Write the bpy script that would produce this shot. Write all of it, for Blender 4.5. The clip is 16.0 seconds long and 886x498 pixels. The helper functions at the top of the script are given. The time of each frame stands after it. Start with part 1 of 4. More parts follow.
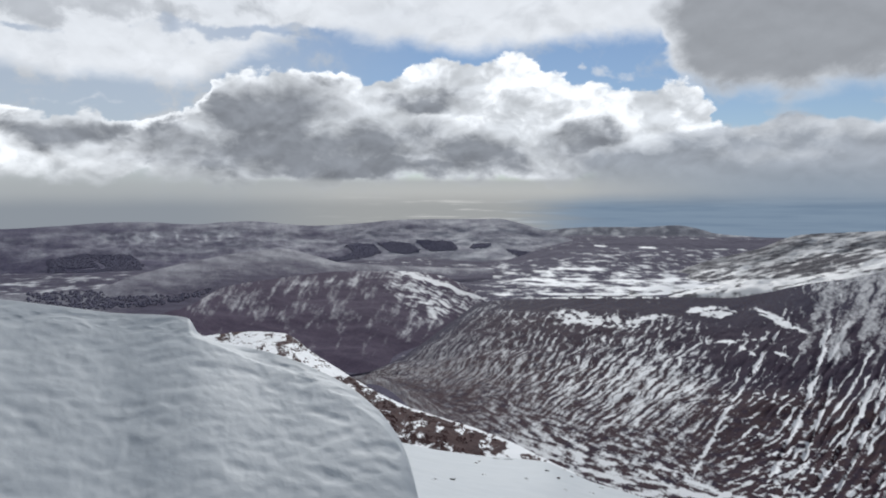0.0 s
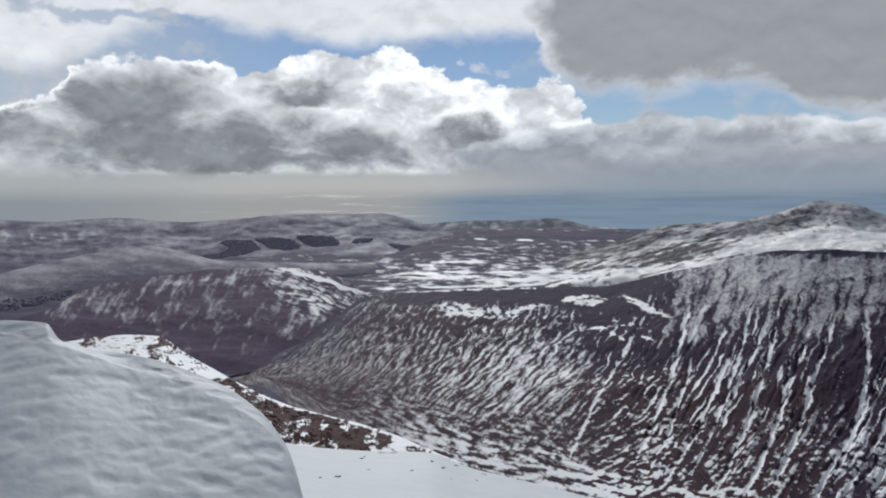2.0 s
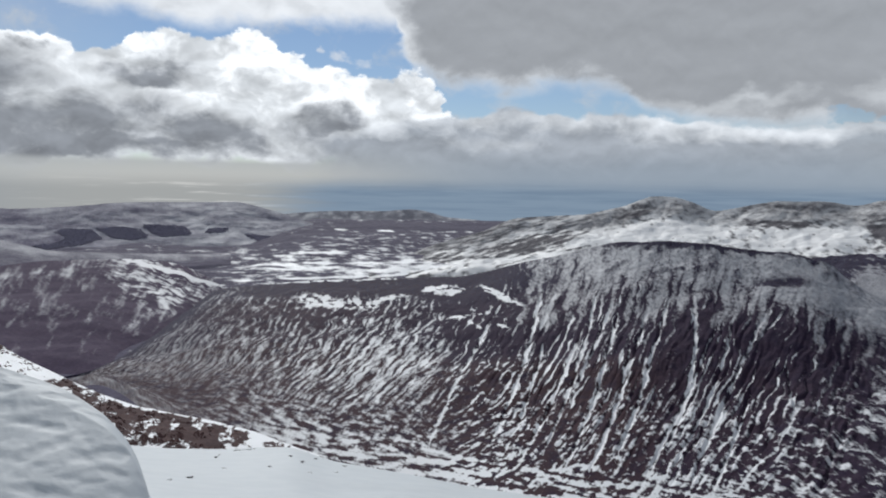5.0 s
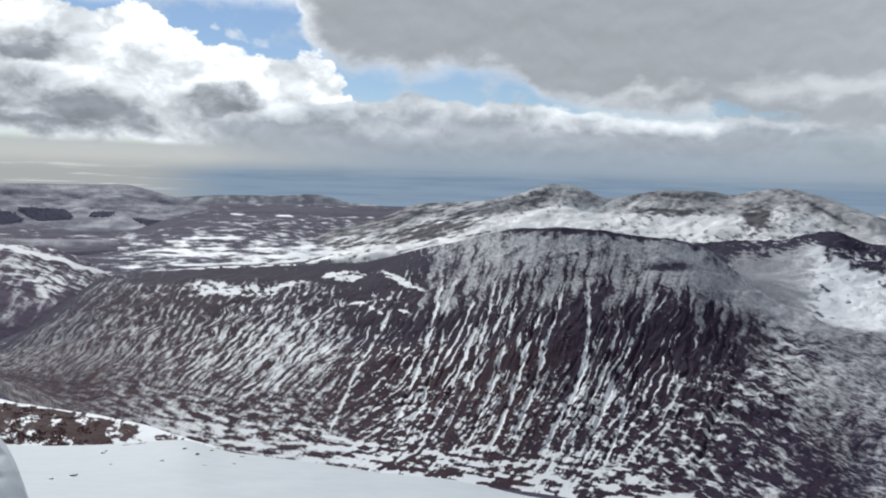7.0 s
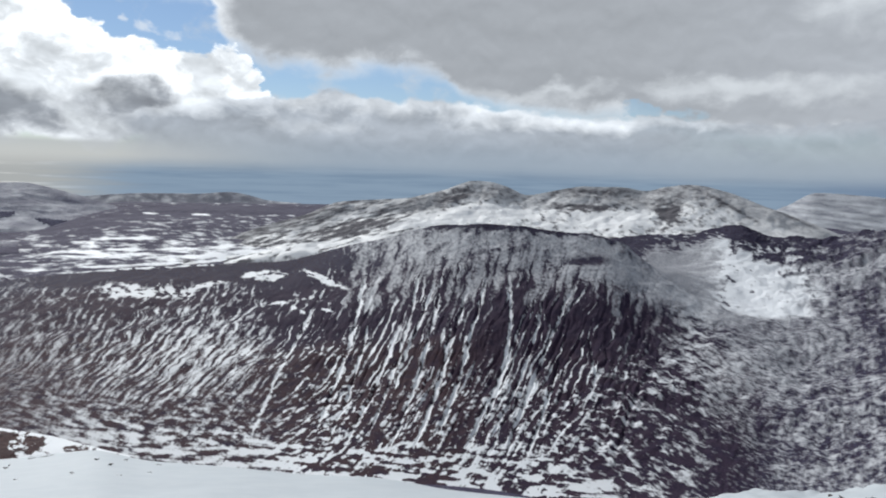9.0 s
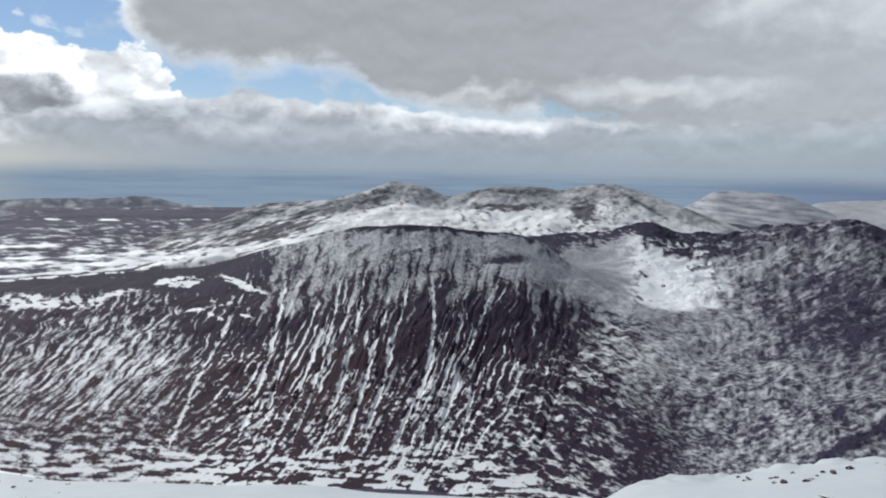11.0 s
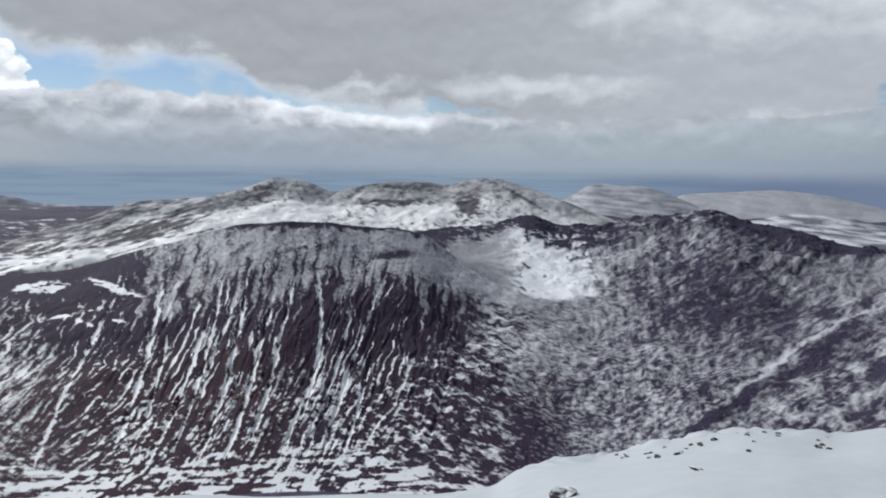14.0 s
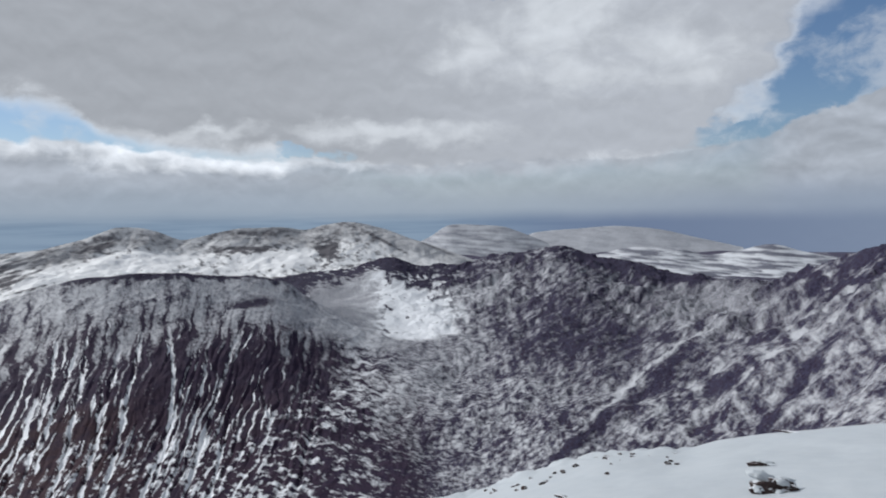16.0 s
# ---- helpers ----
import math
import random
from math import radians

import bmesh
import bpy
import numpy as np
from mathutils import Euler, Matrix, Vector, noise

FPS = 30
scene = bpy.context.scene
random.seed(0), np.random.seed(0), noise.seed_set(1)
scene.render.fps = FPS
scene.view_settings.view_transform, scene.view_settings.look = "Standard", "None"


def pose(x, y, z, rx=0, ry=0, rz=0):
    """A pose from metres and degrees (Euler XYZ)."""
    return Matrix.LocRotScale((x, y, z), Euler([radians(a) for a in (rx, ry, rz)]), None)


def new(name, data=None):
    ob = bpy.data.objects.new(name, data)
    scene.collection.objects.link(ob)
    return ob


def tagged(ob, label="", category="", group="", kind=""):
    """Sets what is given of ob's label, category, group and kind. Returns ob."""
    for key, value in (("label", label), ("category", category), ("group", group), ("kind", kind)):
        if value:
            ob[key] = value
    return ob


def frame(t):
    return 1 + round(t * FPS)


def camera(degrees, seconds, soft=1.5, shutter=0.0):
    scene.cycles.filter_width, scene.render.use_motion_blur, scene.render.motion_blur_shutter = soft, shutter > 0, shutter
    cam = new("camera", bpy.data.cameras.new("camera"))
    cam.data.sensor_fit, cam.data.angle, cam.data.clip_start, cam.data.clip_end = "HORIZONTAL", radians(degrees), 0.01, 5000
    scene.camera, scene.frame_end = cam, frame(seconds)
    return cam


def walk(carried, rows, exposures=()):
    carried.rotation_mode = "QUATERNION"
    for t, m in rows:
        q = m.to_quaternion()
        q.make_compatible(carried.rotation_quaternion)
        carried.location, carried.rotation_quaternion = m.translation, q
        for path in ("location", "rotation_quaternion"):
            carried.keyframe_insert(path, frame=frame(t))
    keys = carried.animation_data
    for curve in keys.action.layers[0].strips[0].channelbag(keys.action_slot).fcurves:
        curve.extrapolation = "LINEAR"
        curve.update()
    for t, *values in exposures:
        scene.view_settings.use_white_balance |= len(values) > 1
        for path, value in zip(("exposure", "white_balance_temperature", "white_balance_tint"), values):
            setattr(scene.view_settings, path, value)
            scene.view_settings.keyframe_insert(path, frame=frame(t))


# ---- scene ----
LENS = 64.74
cam = camera(LENS, 16.0, soft=2.0)
EYE = 1.6
# seconds, yaw, pitch, roll: a hand-held turn on one spot
TURN = [
    (0.0, 0.00, -4.05, 0.06),
    (0.5, -2.66, -4.15, 0.15),
    (1.0, -4.55, -4.30, 0.43),
    (1.5, -6.89, -4.52, 0.47),
    (2.0, -9.67, -4.53, 0.24),
    (2.5, -11.93, -4.53, 0.12),
    (3.0, -14.25, -4.66, -0.14),
    (3.5, -16.66, -4.85, -0.58),
    (4.0, -18.26, -4.90, -0.62),
    (6.5, -26.68, -6.11, -1.60),
    (7.0, -29.02, -6.22, -1.72),
    (7.5, -30.05, -6.10, -1.63),
    (8.0, -31.37, -6.24, -1.21),
    (8.5, -33.50, -6.38, -1.46),
    (11.0, -41.87, -6.03, -1.19),
    (11.5, -44.18, -6.43, -1.28),
    (12.0, -45.95, -5.98, -0.98),
    (12.5, -48.07, -6.13, -1.10),
    (13.0, -49.79, -5.91, -1.40),
    (13.5, -50.38, -6.20, -1.60),
    (14.0, -51.21, -6.25, -0.91),
    (14.5, -53.24, -6.22, -0.81),
    (15.0, -56.64, -4.92, -0.47),
    (15.5, -59.91, -4.20, 0.23),
    (16.0, -62.74, -2.72, 0.59),
]
walk(cam, [(t, pose(0, 0, EYE, 90 + p, r, y)) for t, y, p, r in TURN],
     exposures=[(0.0, -0.06, 6100, 9.5), (1.5, -0.09, 6120, 9.5), (2.5, -0.10, 6130, 9.5), (4.0, -0.02, 6130, 9), (6.5, 0.05, 6100, 8.5), (7.0, 0.17, 6090, 8), (11.0, 0.18, 6100, 8.5), (16.0, 0.14, 6060, 9.5)])

# ---------------- sun, sky and clouds ----------------
SUN_AZ, SUN_EL = 4.0, 33.0
sun = new("sun", bpy.data.lights.new("sun", "SUN"))
sun.data.energy, sun.data.angle, sun.data.color = 2.8, radians(2.0), (1.0, 0.96, 0.90)
sun.matrix_world = pose(0, 0, 900, 90 - SUN_EL, 0, 180 - SUN_AZ)

world = bpy.data.worlds.new("world")
scene.world = world
world.use_nodes = True
WN = world.node_tree
WN.nodes.clear()


class Graph:
    """Short ways to write node arithmetic."""

    def __init__(self, tree):
        self.tree = tree

    def node(self, kind, **values):
        n = self.tree.nodes.new(kind)
        for k, v in values.items():
            setattr(n, k, v)
        return n

    def put(self, socket, v):
        if isinstance(v, bpy.types.NodeSocket):
            self.tree.links.new(v, socket)
        else:
            socket.default_value = v

    def m(self, op, *args, clamp=False):
        n = self.node("ShaderNodeMath", operation=op, use_clamp=clamp)
        for s, v in zip(n.inputs, args):
            self.put(s, v)
        return n.outputs[0]

    def step(self, a, b, x):
        n = self.node("ShaderNodeMapRange", interpolation_type="SMOOTHSTEP")
        self.put(n.inputs["Value"], x)
        self.put(n.inputs["From Min"], a)
        self.put(n.inputs["From Max"], b)
        return n.outputs["Result"]

    def mix(self, f, a, b):
        n = self.node("ShaderNodeMix", data_type="RGBA")
        for s, v in zip((n.inputs[0], n.inputs[6], n.inputs[7]), (f, a, b)):
            self.put(s, (*v, 1) if isinstance(v, tuple) and len(v) == 3 else v)
        return n.outputs[2]

    def lerp(self, f, a, b):
        n = self.node("ShaderNodeMix", data_type="FLOAT")
        for s, v in zip((n.inputs[0], n.inputs[2], n.inputs[3]), (f, a, b)):
            self.put(s, v)
        return n.outputs[0]

    def noise(self, vector, scale, detail=4, rough=0.55, distort=0.0, lac=2.0):
        n = self.node("ShaderNodeTexNoise", noise_dimensions="3D")
        self.put(n.inputs["Vector"], vector)
        for k, v in (("Scale", scale), ("Detail", detail), ("Roughness", rough), ("Distortion", distort), ("Lacunarity", lac)):
            n.inputs[k].default_value = v
        return n.outputs[0]

    def xyz(self, x, y, z):
        n = self.node("ShaderNodeCombineXYZ")
        for s, v in zip(n.inputs, (x, y, z)):
            self.put(s, v)
        return n.outputs[0]

    def ramp(self, x, stops, smooth=True):
        n = self.node("ShaderNodeValToRGB")
        n.color_ramp.interpolation = "EASE" if smooth else "LINEAR"
        el = n.color_ramp.elements
        while len(el) < len(stops):
            el.new(0.5)
        for e, (p, v) in zip(el, stops):
            e.position = p
            e.color = (v, v, v, 1) if not isinstance(v, tuple) else (*v, 1)
        self.put(n.inputs[0], x)
        return n.outputs[0]


g = Graph(WN)
way = g.node("ShaderNodeTexCoord").outputs["Generated"]
part_xyz = g.node("ShaderNodeSeparateXYZ")
WN.links.new(way, part_xyz.inputs[0])
deg = 180 / math.pi
AZ = g.m("MULTIPLY", g.m("ARCTAN2", part_xyz.outputs[0], part_xyz.outputs[1]), deg)
EL = g.m("MULTIPLY", g.m("ARCSINE", part_xyz.outputs[2]), deg)
AZN = g.m("DIVIDE", g.m("ADD", AZ, 180.0), 360.0)
flat = g.xyz(g.m("DIVIDE", AZ, 10.0), g.m("DIVIDE", EL, 7.0), 0.0)
warp = g.node("ShaderNodeTexNoise", noise_dimensions="3D")
g.put(warp.inputs["Vector"], flat)
warp.inputs["Scale"].default_value, warp.inputs["Detail"].default_value = 2.2, 3
shift = g.node("ShaderNodeVectorMath", operation="MULTIPLY_ADD")
g.put(shift.inputs[0], warp.outputs[1])
shift.inputs[1].default_value = (0.30, 0.26, 0.0)
g.put(shift.inputs[2], flat)
puff = shift.outputs[0]
raised = g.node("ShaderNodeVectorMath", operation="ADD")
g.put(raised.inputs[0], puff)
raised.inputs[1].default_value = (0.0, 0.09, 0.0)
wobble = g.m("SUBTRACT", g.noise(puff, 1.5, 6, 0.56), 0.5)
billow = g.m("SUBTRACT", g.noise(puff, 4.2, 6, 0.58), 0.5)
relief = g.m("SUBTRACT", g.noise(puff, 3.2, 3, 0.5), g.noise(raised.outputs[0], 3.2, 3, 0.5))
slow = g.m("SUBTRACT", g.noise(flat, 0.55, 4, 0.5), 0.5)
TRUE_AZ, TRUE_EL = AZ, EL
curl = g.node("ShaderNodeSeparateXYZ")
swirl = g.node("ShaderNodeTexNoise", noise_dimensions="3D")
g.put(swirl.inputs["Vector"], flat)
for k, v in (("Scale", 2.8), ("Detail", 6), ("Roughness", 0.52)):
    swirl.inputs[k].default_value = v
WN.links.new(swirl.outputs[1], curl.inputs[0])
AZ = g.m("ADD", AZ, g.m("MULTIPLY", g.m("SUBTRACT", curl.outputs[0], 0.5), 7.0))
EL = g.m("ADD", EL, g.m("MULTIPLY", g.m("SUBTRACT", curl.outputs[1], 0.5), 4.2))
AZN = g.m("DIVIDE", g.m("ADD", AZ, 180.0), 360.0)
ragged = g.m("ADD", g.m("MULTIPLY", wobble, 1.6), g.m("MULTIPLY", billow, 1.2))


def by_az(stops, top=30.0):
    """A height over the horizon, in degrees, that changes with the bearing."""
    return g.m("MULTIPLY", g.ramp(AZN, [((a + 180) / 360, v / top) for a, v in stops], False), top)


def clump(spots):
    """The nearness to the closest of some cloud masses (bearing, height, half width, half height): 1 in the middle, 0 at the rim."""
    best = None
    for a, e, ra, re in spots:
        u, v = g.m("DIVIDE", g.m("SUBTRACT", AZ, a), ra), g.m("DIVIDE", g.m("SUBTRACT", EL, e), re)
        near = g.m("SUBTRACT", 1.0, g.m("SQRT", g.m("ADD", g.m("MULTIPLY", u, u), g.m("MULTIPLY", v, v))))
        best = near if best is None else g.m("MAXIMUM", best, near)
    return best


def edge(line, amp_wobble, amp_billow, soft):
    """How far a place lies under a cloud's upper edge: 0 above, 1 below."""
    ruffled = g.m("ADD", line, g.m("ADD", g.m("MULTIPLY", wobble, amp_wobble), g.m("MULTIPLY", billow, amp_billow)))
    depth = g.m("SUBTRACT", ruffled, EL)
    return g.step(-soft, soft, depth), depth


def lit(colour, amount):
    """Cloud colour with the upper side of each billow lighter than its lower side."""
    n = g.node("ShaderNodeVectorMath", operation="SCALE")
    g.put(n.inputs[0], colour)
    g.put(n.inputs["Scale"], g.m("ADD", 1.0, g.m("MULTIPLY", relief, amount)))
    return n.outputs[0]


sky = g.node("ShaderNodeTexSky", sky_type="NISHITA", sun_disc=False, sun_elevation=radians(SUN_EL), sun_rotation=radians(SUN_AZ))
sky.air_density, sky.dust_density, sky.ozone_density = 1.0, 0.0, 4.0
blue = g.node("ShaderNodeVectorMath", operation="MULTIPLY")
WN.links.new(sky.outputs[0], blue.inputs[0])
blue.inputs[1].default_value = (0.069, 0.0655, 0.0665)
colour = blue.outputs[0]

PALE, GREY, DARK = (0.56, 0.575, 0.59), (0.355, 0.362, 0.375), (0.275, 0.285, 0.305)

# thin veil over the blue
veil = g.m("ADD", g.m("MULTIPLY", g.step(0.02, 0.4, g.m("ADD", slow, g.m("MULTIPLY", ragged, 0.8))), 0.5), g.m("MULTIPLY", g.step(0.0, -22.0, AZ), 0.5))
veil = g.m("ADD", veil, g.m("MULTIPLY", g.step(70.0, 40.0, AZ), 0.14), clamp=True)
colour = g.mix(veil, colour, PALE)
wisps = clump([(-27, 7.2, 5, 0.5), (13.5, 9.6, 1.6, 0.9), (11.8, 10.3, 0.8, 0.5)])
colour = g.mix(g.m("MULTIPLY", g.step(0.1, 0.9, g.m("ADD", wisps, g.m("MULTIPLY", ragged, 2.2))), 0.7), colour, (0.7, 0.72, 0.75))

SOFT_AZ, SOFT_EL = g.lerp(g.lerp(g.step(72.0, 84.0, TRUE_AZ), 0.45, 1.35), TRUE_AZ, AZ), g.lerp(0.45, TRUE_EL, EL)
AZN = g.m("DIVIDE", g.m("ADD", SOFT_AZ, 180.0), 360.0)
# the high deck: white and ragged over the sea, a grey sheet over the hills
deck_low = by_az([(-180, 16), (-60, 9.5), (-32, 9.2), (-25, 8.9), (-20, 8.9), (-16.5, 10.6), (-13.5, 11.6), (-10, 13.0), (-3, 12.2), (3, 11.6), (8, 12.4), (14, 12.4), (17.1, 12.3),
                  (17.6, 9.0), (21.6, 8.1), (26, 7.4), (32, 8.1), (34.8, 7.8), (36.6, 6.0), (41, 5.2), (48, 4.4), (61, 3.2), (80, 3.8), (84, 5.6), (87.2, 9.0), (88.4, 11.5), (90.3, 14.9), (96, 19), (120, 16), (180, 16)])
over = g.m("SUBTRACT", g.m("ADD", SOFT_EL, g.m("ADD", g.m("MULTIPLY", wobble, 1.7), g.m("MULTIPLY", billow, 0.8))), deck_low)
blurred = g.step(78.0, 86.0, TRUE_AZ)
deck = g.step(g.lerp(blurred, -0.7, -2.6), g.lerp(blurred, 0.9, 2.2), over)
holes = clump([(-16, 12.6, 9, 0.9), (-31, 12.0, 3, 0.5), (65.5, 17.6, 4.5, 0.9), (51, 4.9, 4, 0.5), (84.8, 6.3, 2.4, 0.8)])
deck = g.m("SUBTRACT", deck, g.m("MULTIPLY", g.step(0.0, 0.6, g.m("ADD", holes, g.m("MULTIPLY", ragged, 1.4))), 0.8), clamp=True)
gaps = g.m("MULTIPLY", g.step(19.0, 27.0, EL), g.step(-0.05, 0.15, g.m("ADD", slow, g.m("MULTIPLY", ragged, 0.3))))
deck = g.m("SUBTRACT", deck, g.m("MULTIPLY", gaps, 0.85), clamp=True)
thick = g.step(-0.3, 1.4, g.m("ADD", over, g.m("MULTIPLY", ragged, 1.3)))
bright = g.step(-0.35, 1.1, g.m("ADD", clump([(64.5, 12.6, 4, 2.2), (72, 15, 6, 4), (74, 11, 9, 2.0), (58, 6.8, 9, 0.9), (44, 6.6, 7, 0.7), (81, 12, 5, 3)]), g.m("MULTIPLY", ragged, 1.2)))
deck_right = g.mix(thick, (0.66, 0.67, 0.68), g.mix(g.step(45.0, 75.0, AZ), GREY, (0.42, 0.43, 0.45)))
deck_right = g.mix(g.m("MULTIPLY", bright, 0.72), deck_right, (0.66, 0.67, 0.675))
dim_left = g.step(0.0, 0.7, g.m("ADD", clump([(-26, 13.8, 12, 1.6)]), g.m("MULTIPLY", ragged, 1.5)))
deck_left = g.mix(g.m("MULTIPLY", g.m("ADD", g.m("MULTIPLY", dim_left, 0.8), g.m("MULTIPLY", ragged, 1.2)), 1.0, clamp=True), g.mix(g.step(-0.25, 0.25, slow), (0.74, 0.75, 0.765), (0.90, 0.90, 0.90)), (0.54, 0.55, 0.565))
deck_colour = lit(g.mix(g.step(16.2, 19.5, g.m("ADD", AZ, g.m("MULTIPLY", wobble, 3.0))), deck_left, deck_right), 0.32)
deck_colour = g.mix(g.step(16.5, 26.0, EL), deck_colour, g.mix(g.step(-0.2, 0.2, ragged), (0.20, 0.208, 0.22), (0.30, 0.308, 0.32)))
colour = g.mix(deck, colour, deck_colour)

AZN = g.m("DIVIDE", g.m("ADD", AZ, 180.0), 360.0)
# the heaped cumulus over the sea
heap_top = by_az([(-180, 0), (-120, 4), (-50, 6), (-34, 6.0), (-30, 6.0), (-28.5, 6.8), (-26.5, 6.8), (-24.8, 5.6), (-23.4, 4.9), (-22, 6.0), (-20.3, 6.4), (-19.4, 8.2), (-17, 10.2), (-13, 10.4), (-9, 9.9), (-5, 9.5), (-3.2, 10.4), (-1, 10.8), (2, 10.9), (5.2, 11.5), (7.5, 10.9), (9.8, 9.9),
                  (11.6, 8.4), (15, 8.5), (18, 8.5), (21, 6.9), (22, 5.6), (23.5, 4.4), (27, 1.5), (30, 0)])
heap, depth = edge(heap_top, 1.6, 1.8, 0.2)
masses = clump([(-13.5, 6.6, 7.5, 3.4), (-14, 4.0, 13, 2.7), (-8, 4.4, 10, 2.9), (-27.5, 4.7, 4.6, 1.5), (-18.3, 2.9, 3.6, 0.9), (3, 3.9, 6, 2.0), (-1.5, 8.0, 3.6, 1.1), (12, 4.2, 5, 1.7), (15, 3.2, 9, 2.0), (20, 2.6, 7, 1.7), (-5, 2.6, 16, 1.1)])
shade = g.step(-0.34, 0.72, g.m("ADD", masses, g.m("MULTIPLY", ragged, 1.25)))
rim = g.step(0.9, 0.1, depth)
shade = g.m("MULTIPLY", shade, g.m("SUBTRACT", 1.0, g.m("MULTIPLY", rim, 0.9)))
body = g.mix(g.step(-0.18, 0.22, ragged), (0.72, 0.73, 0.735), (1.15, 1.15, 1.14))
heap_colour = lit(g.mix(shade, body, DARK), 1.3)
heap = g.m("MULTIPLY", heap, g.step(1.2, 1.9, g.m("ADD", EL, g.m("MULTIPLY", wobble, 1.0))))
colour = g.mix(heap, colour, heap_colour)
HARD_EL, EL = EL, SOFT_EL
AZN = g.m("DIVIDE", g.m("ADD", SOFT_AZ, 180.0), 360.0)
# the long grey bank low over the sea and the hills
bank_top = by_az([(-180, 5), (-60, 5), (10, 3.5), (15, 4.6), (17, 5.3), (22, 5.6), (27, 6.0), (33, 5.7), (39, 5.3), (46, 4.6), (60, 4.2), (80, 4.6), (88, 5.6), (91, 6.9), (95, 8.5), (105, 9.5), (130, 7), (180, 5)])
bank, depth = edge(bank_top, 1.0, 1.0, 0.2)
tone = g.m("ADD", g.step(0.1, 1.9, depth), g.m("MULTIPLY", ragged, 0.8))
tone = g.m("SUBTRACT", tone, g.m("MULTIPLY", clump([(39.5, 3.8, 4.5, 0.8), (25, 3.4, 5, 0.8)]), 0.25))
bank_colour = lit(g.mix(g.m("MULTIPLY", tone, 1.0, clamp=True), (0.80, 0.81, 0.82), (0.37, 0.39, 0.42)), 0.9)
far_right = g.step(48.0, 62.0, AZ)
bank = g.m("MULTIPLY", bank, g.m("SUBTRACT", 1.0, g.m("MULTIPLY", g.m("MULTIPLY", far_right, g.step(90.0, 86.0, AZ)), 0.35)))
colour = g.mix(g.m("MULTIPLY", bank, g.step(9.5, 14.5, AZ)), colour, bank_colour)

EL = HARD_EL
scud = g.step(0.0, 0.7, g.m("ADD", clump([(59, 2.3, 2.6, 0.45), (51, 2.4, 4, 0.5)]), g.m("MULTIPLY", ragged, 1.2)))
colour = g.mix(g.m("MULTIPLY", scud, 0.5), colour, (0.33, 0.345, 0.37))

# thick air along the horizon
haze = g.step(3.6, 0.4, g.m("ADD", TRUE_EL, g.m("ADD", g.m("MULTIPLY", slow, 1.2), g.m("MULTIPLY", wobble, 0.8))))
low_haze = g.step(1.95, 1.35, g.m("ADD", TRUE_EL, g.m("MULTIPLY", wobble, 0.35)))
haze = g.lerp(g.m("MULTIPLY", g.step(-20.0, -13.0, TRUE_AZ), g.step(16.0, 8.0, TRUE_AZ)), haze, low_haze)
haze_colour = g.mix(g.step(8.0, 30.0, TRUE_AZ), (0.40, 0.412, 0.41), (0.308, 0.352, 0.402))
haze_colour = g.mix(g.step(66.0, 90.0, TRUE_AZ), haze_colour, (0.255, 0.295, 0.36))
glow = g.m("MULTIPLY", g.step(22.0, 4.0, g.m("ABSOLUTE", g.m("SUBTRACT", TRUE_AZ, 1.0))), g.step(2.6, 0.6, TRUE_EL))
haze_colour = g.mix(g.m("MULTIPLY", glow, 0.7), haze_colour, (0.52, 0.51, 0.485))
colour = g.mix(g.m("MULTIPLY", haze, 0.9), colour, haze_colour)

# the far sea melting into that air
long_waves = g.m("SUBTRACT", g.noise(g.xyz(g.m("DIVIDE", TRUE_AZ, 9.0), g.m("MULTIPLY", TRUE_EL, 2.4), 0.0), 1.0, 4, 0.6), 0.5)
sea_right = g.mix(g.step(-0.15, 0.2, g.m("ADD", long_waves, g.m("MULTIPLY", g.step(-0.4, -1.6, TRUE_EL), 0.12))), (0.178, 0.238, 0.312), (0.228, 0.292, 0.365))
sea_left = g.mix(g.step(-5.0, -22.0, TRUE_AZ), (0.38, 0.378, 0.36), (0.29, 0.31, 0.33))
# sun glitter painted on as pale streaks around the sun's bearing
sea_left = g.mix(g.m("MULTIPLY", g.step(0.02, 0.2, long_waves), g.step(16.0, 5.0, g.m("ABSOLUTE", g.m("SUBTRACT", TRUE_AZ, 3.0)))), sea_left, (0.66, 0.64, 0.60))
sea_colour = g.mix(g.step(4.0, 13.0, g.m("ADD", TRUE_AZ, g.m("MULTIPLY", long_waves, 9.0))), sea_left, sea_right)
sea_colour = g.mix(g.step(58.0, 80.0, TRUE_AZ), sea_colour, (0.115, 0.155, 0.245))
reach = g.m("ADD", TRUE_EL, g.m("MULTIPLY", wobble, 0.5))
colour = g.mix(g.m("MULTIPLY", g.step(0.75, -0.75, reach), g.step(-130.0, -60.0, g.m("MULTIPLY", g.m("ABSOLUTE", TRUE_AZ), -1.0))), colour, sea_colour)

back = g.node("ShaderNodeBackground")
WN.links.new(colour, back.inputs[0])
back.inputs[1].default_value = 1.0
WN.links.new(back.outputs[0], g.node("ShaderNodeOutputWorld").inputs[0])

# ---------------- materials ----------------
def surface(name, build):
    mat = bpy.data.materials.new(name)
    mat.use_nodes = True
    gr = Graph(mat.node_tree)
    bsdf = mat.node_tree.nodes["Principled BSDF"]
    build(gr, bsdf)
    return mat


def attribute(gr, name):
    return gr.node("ShaderNodeAttribute", attribute_name=name).outputs["Fac"]


def bump(gr, bsdf, height, strength, distance):
    n = gr.node("ShaderNodeBump")
    n.inputs["Strength"].default_value, n.inputs["Distance"].default_value = strength, distance
    gr.put(n.inputs["Height"], height)
    gr.put(bsdf.inputs["Normal"], n.outputs[0])


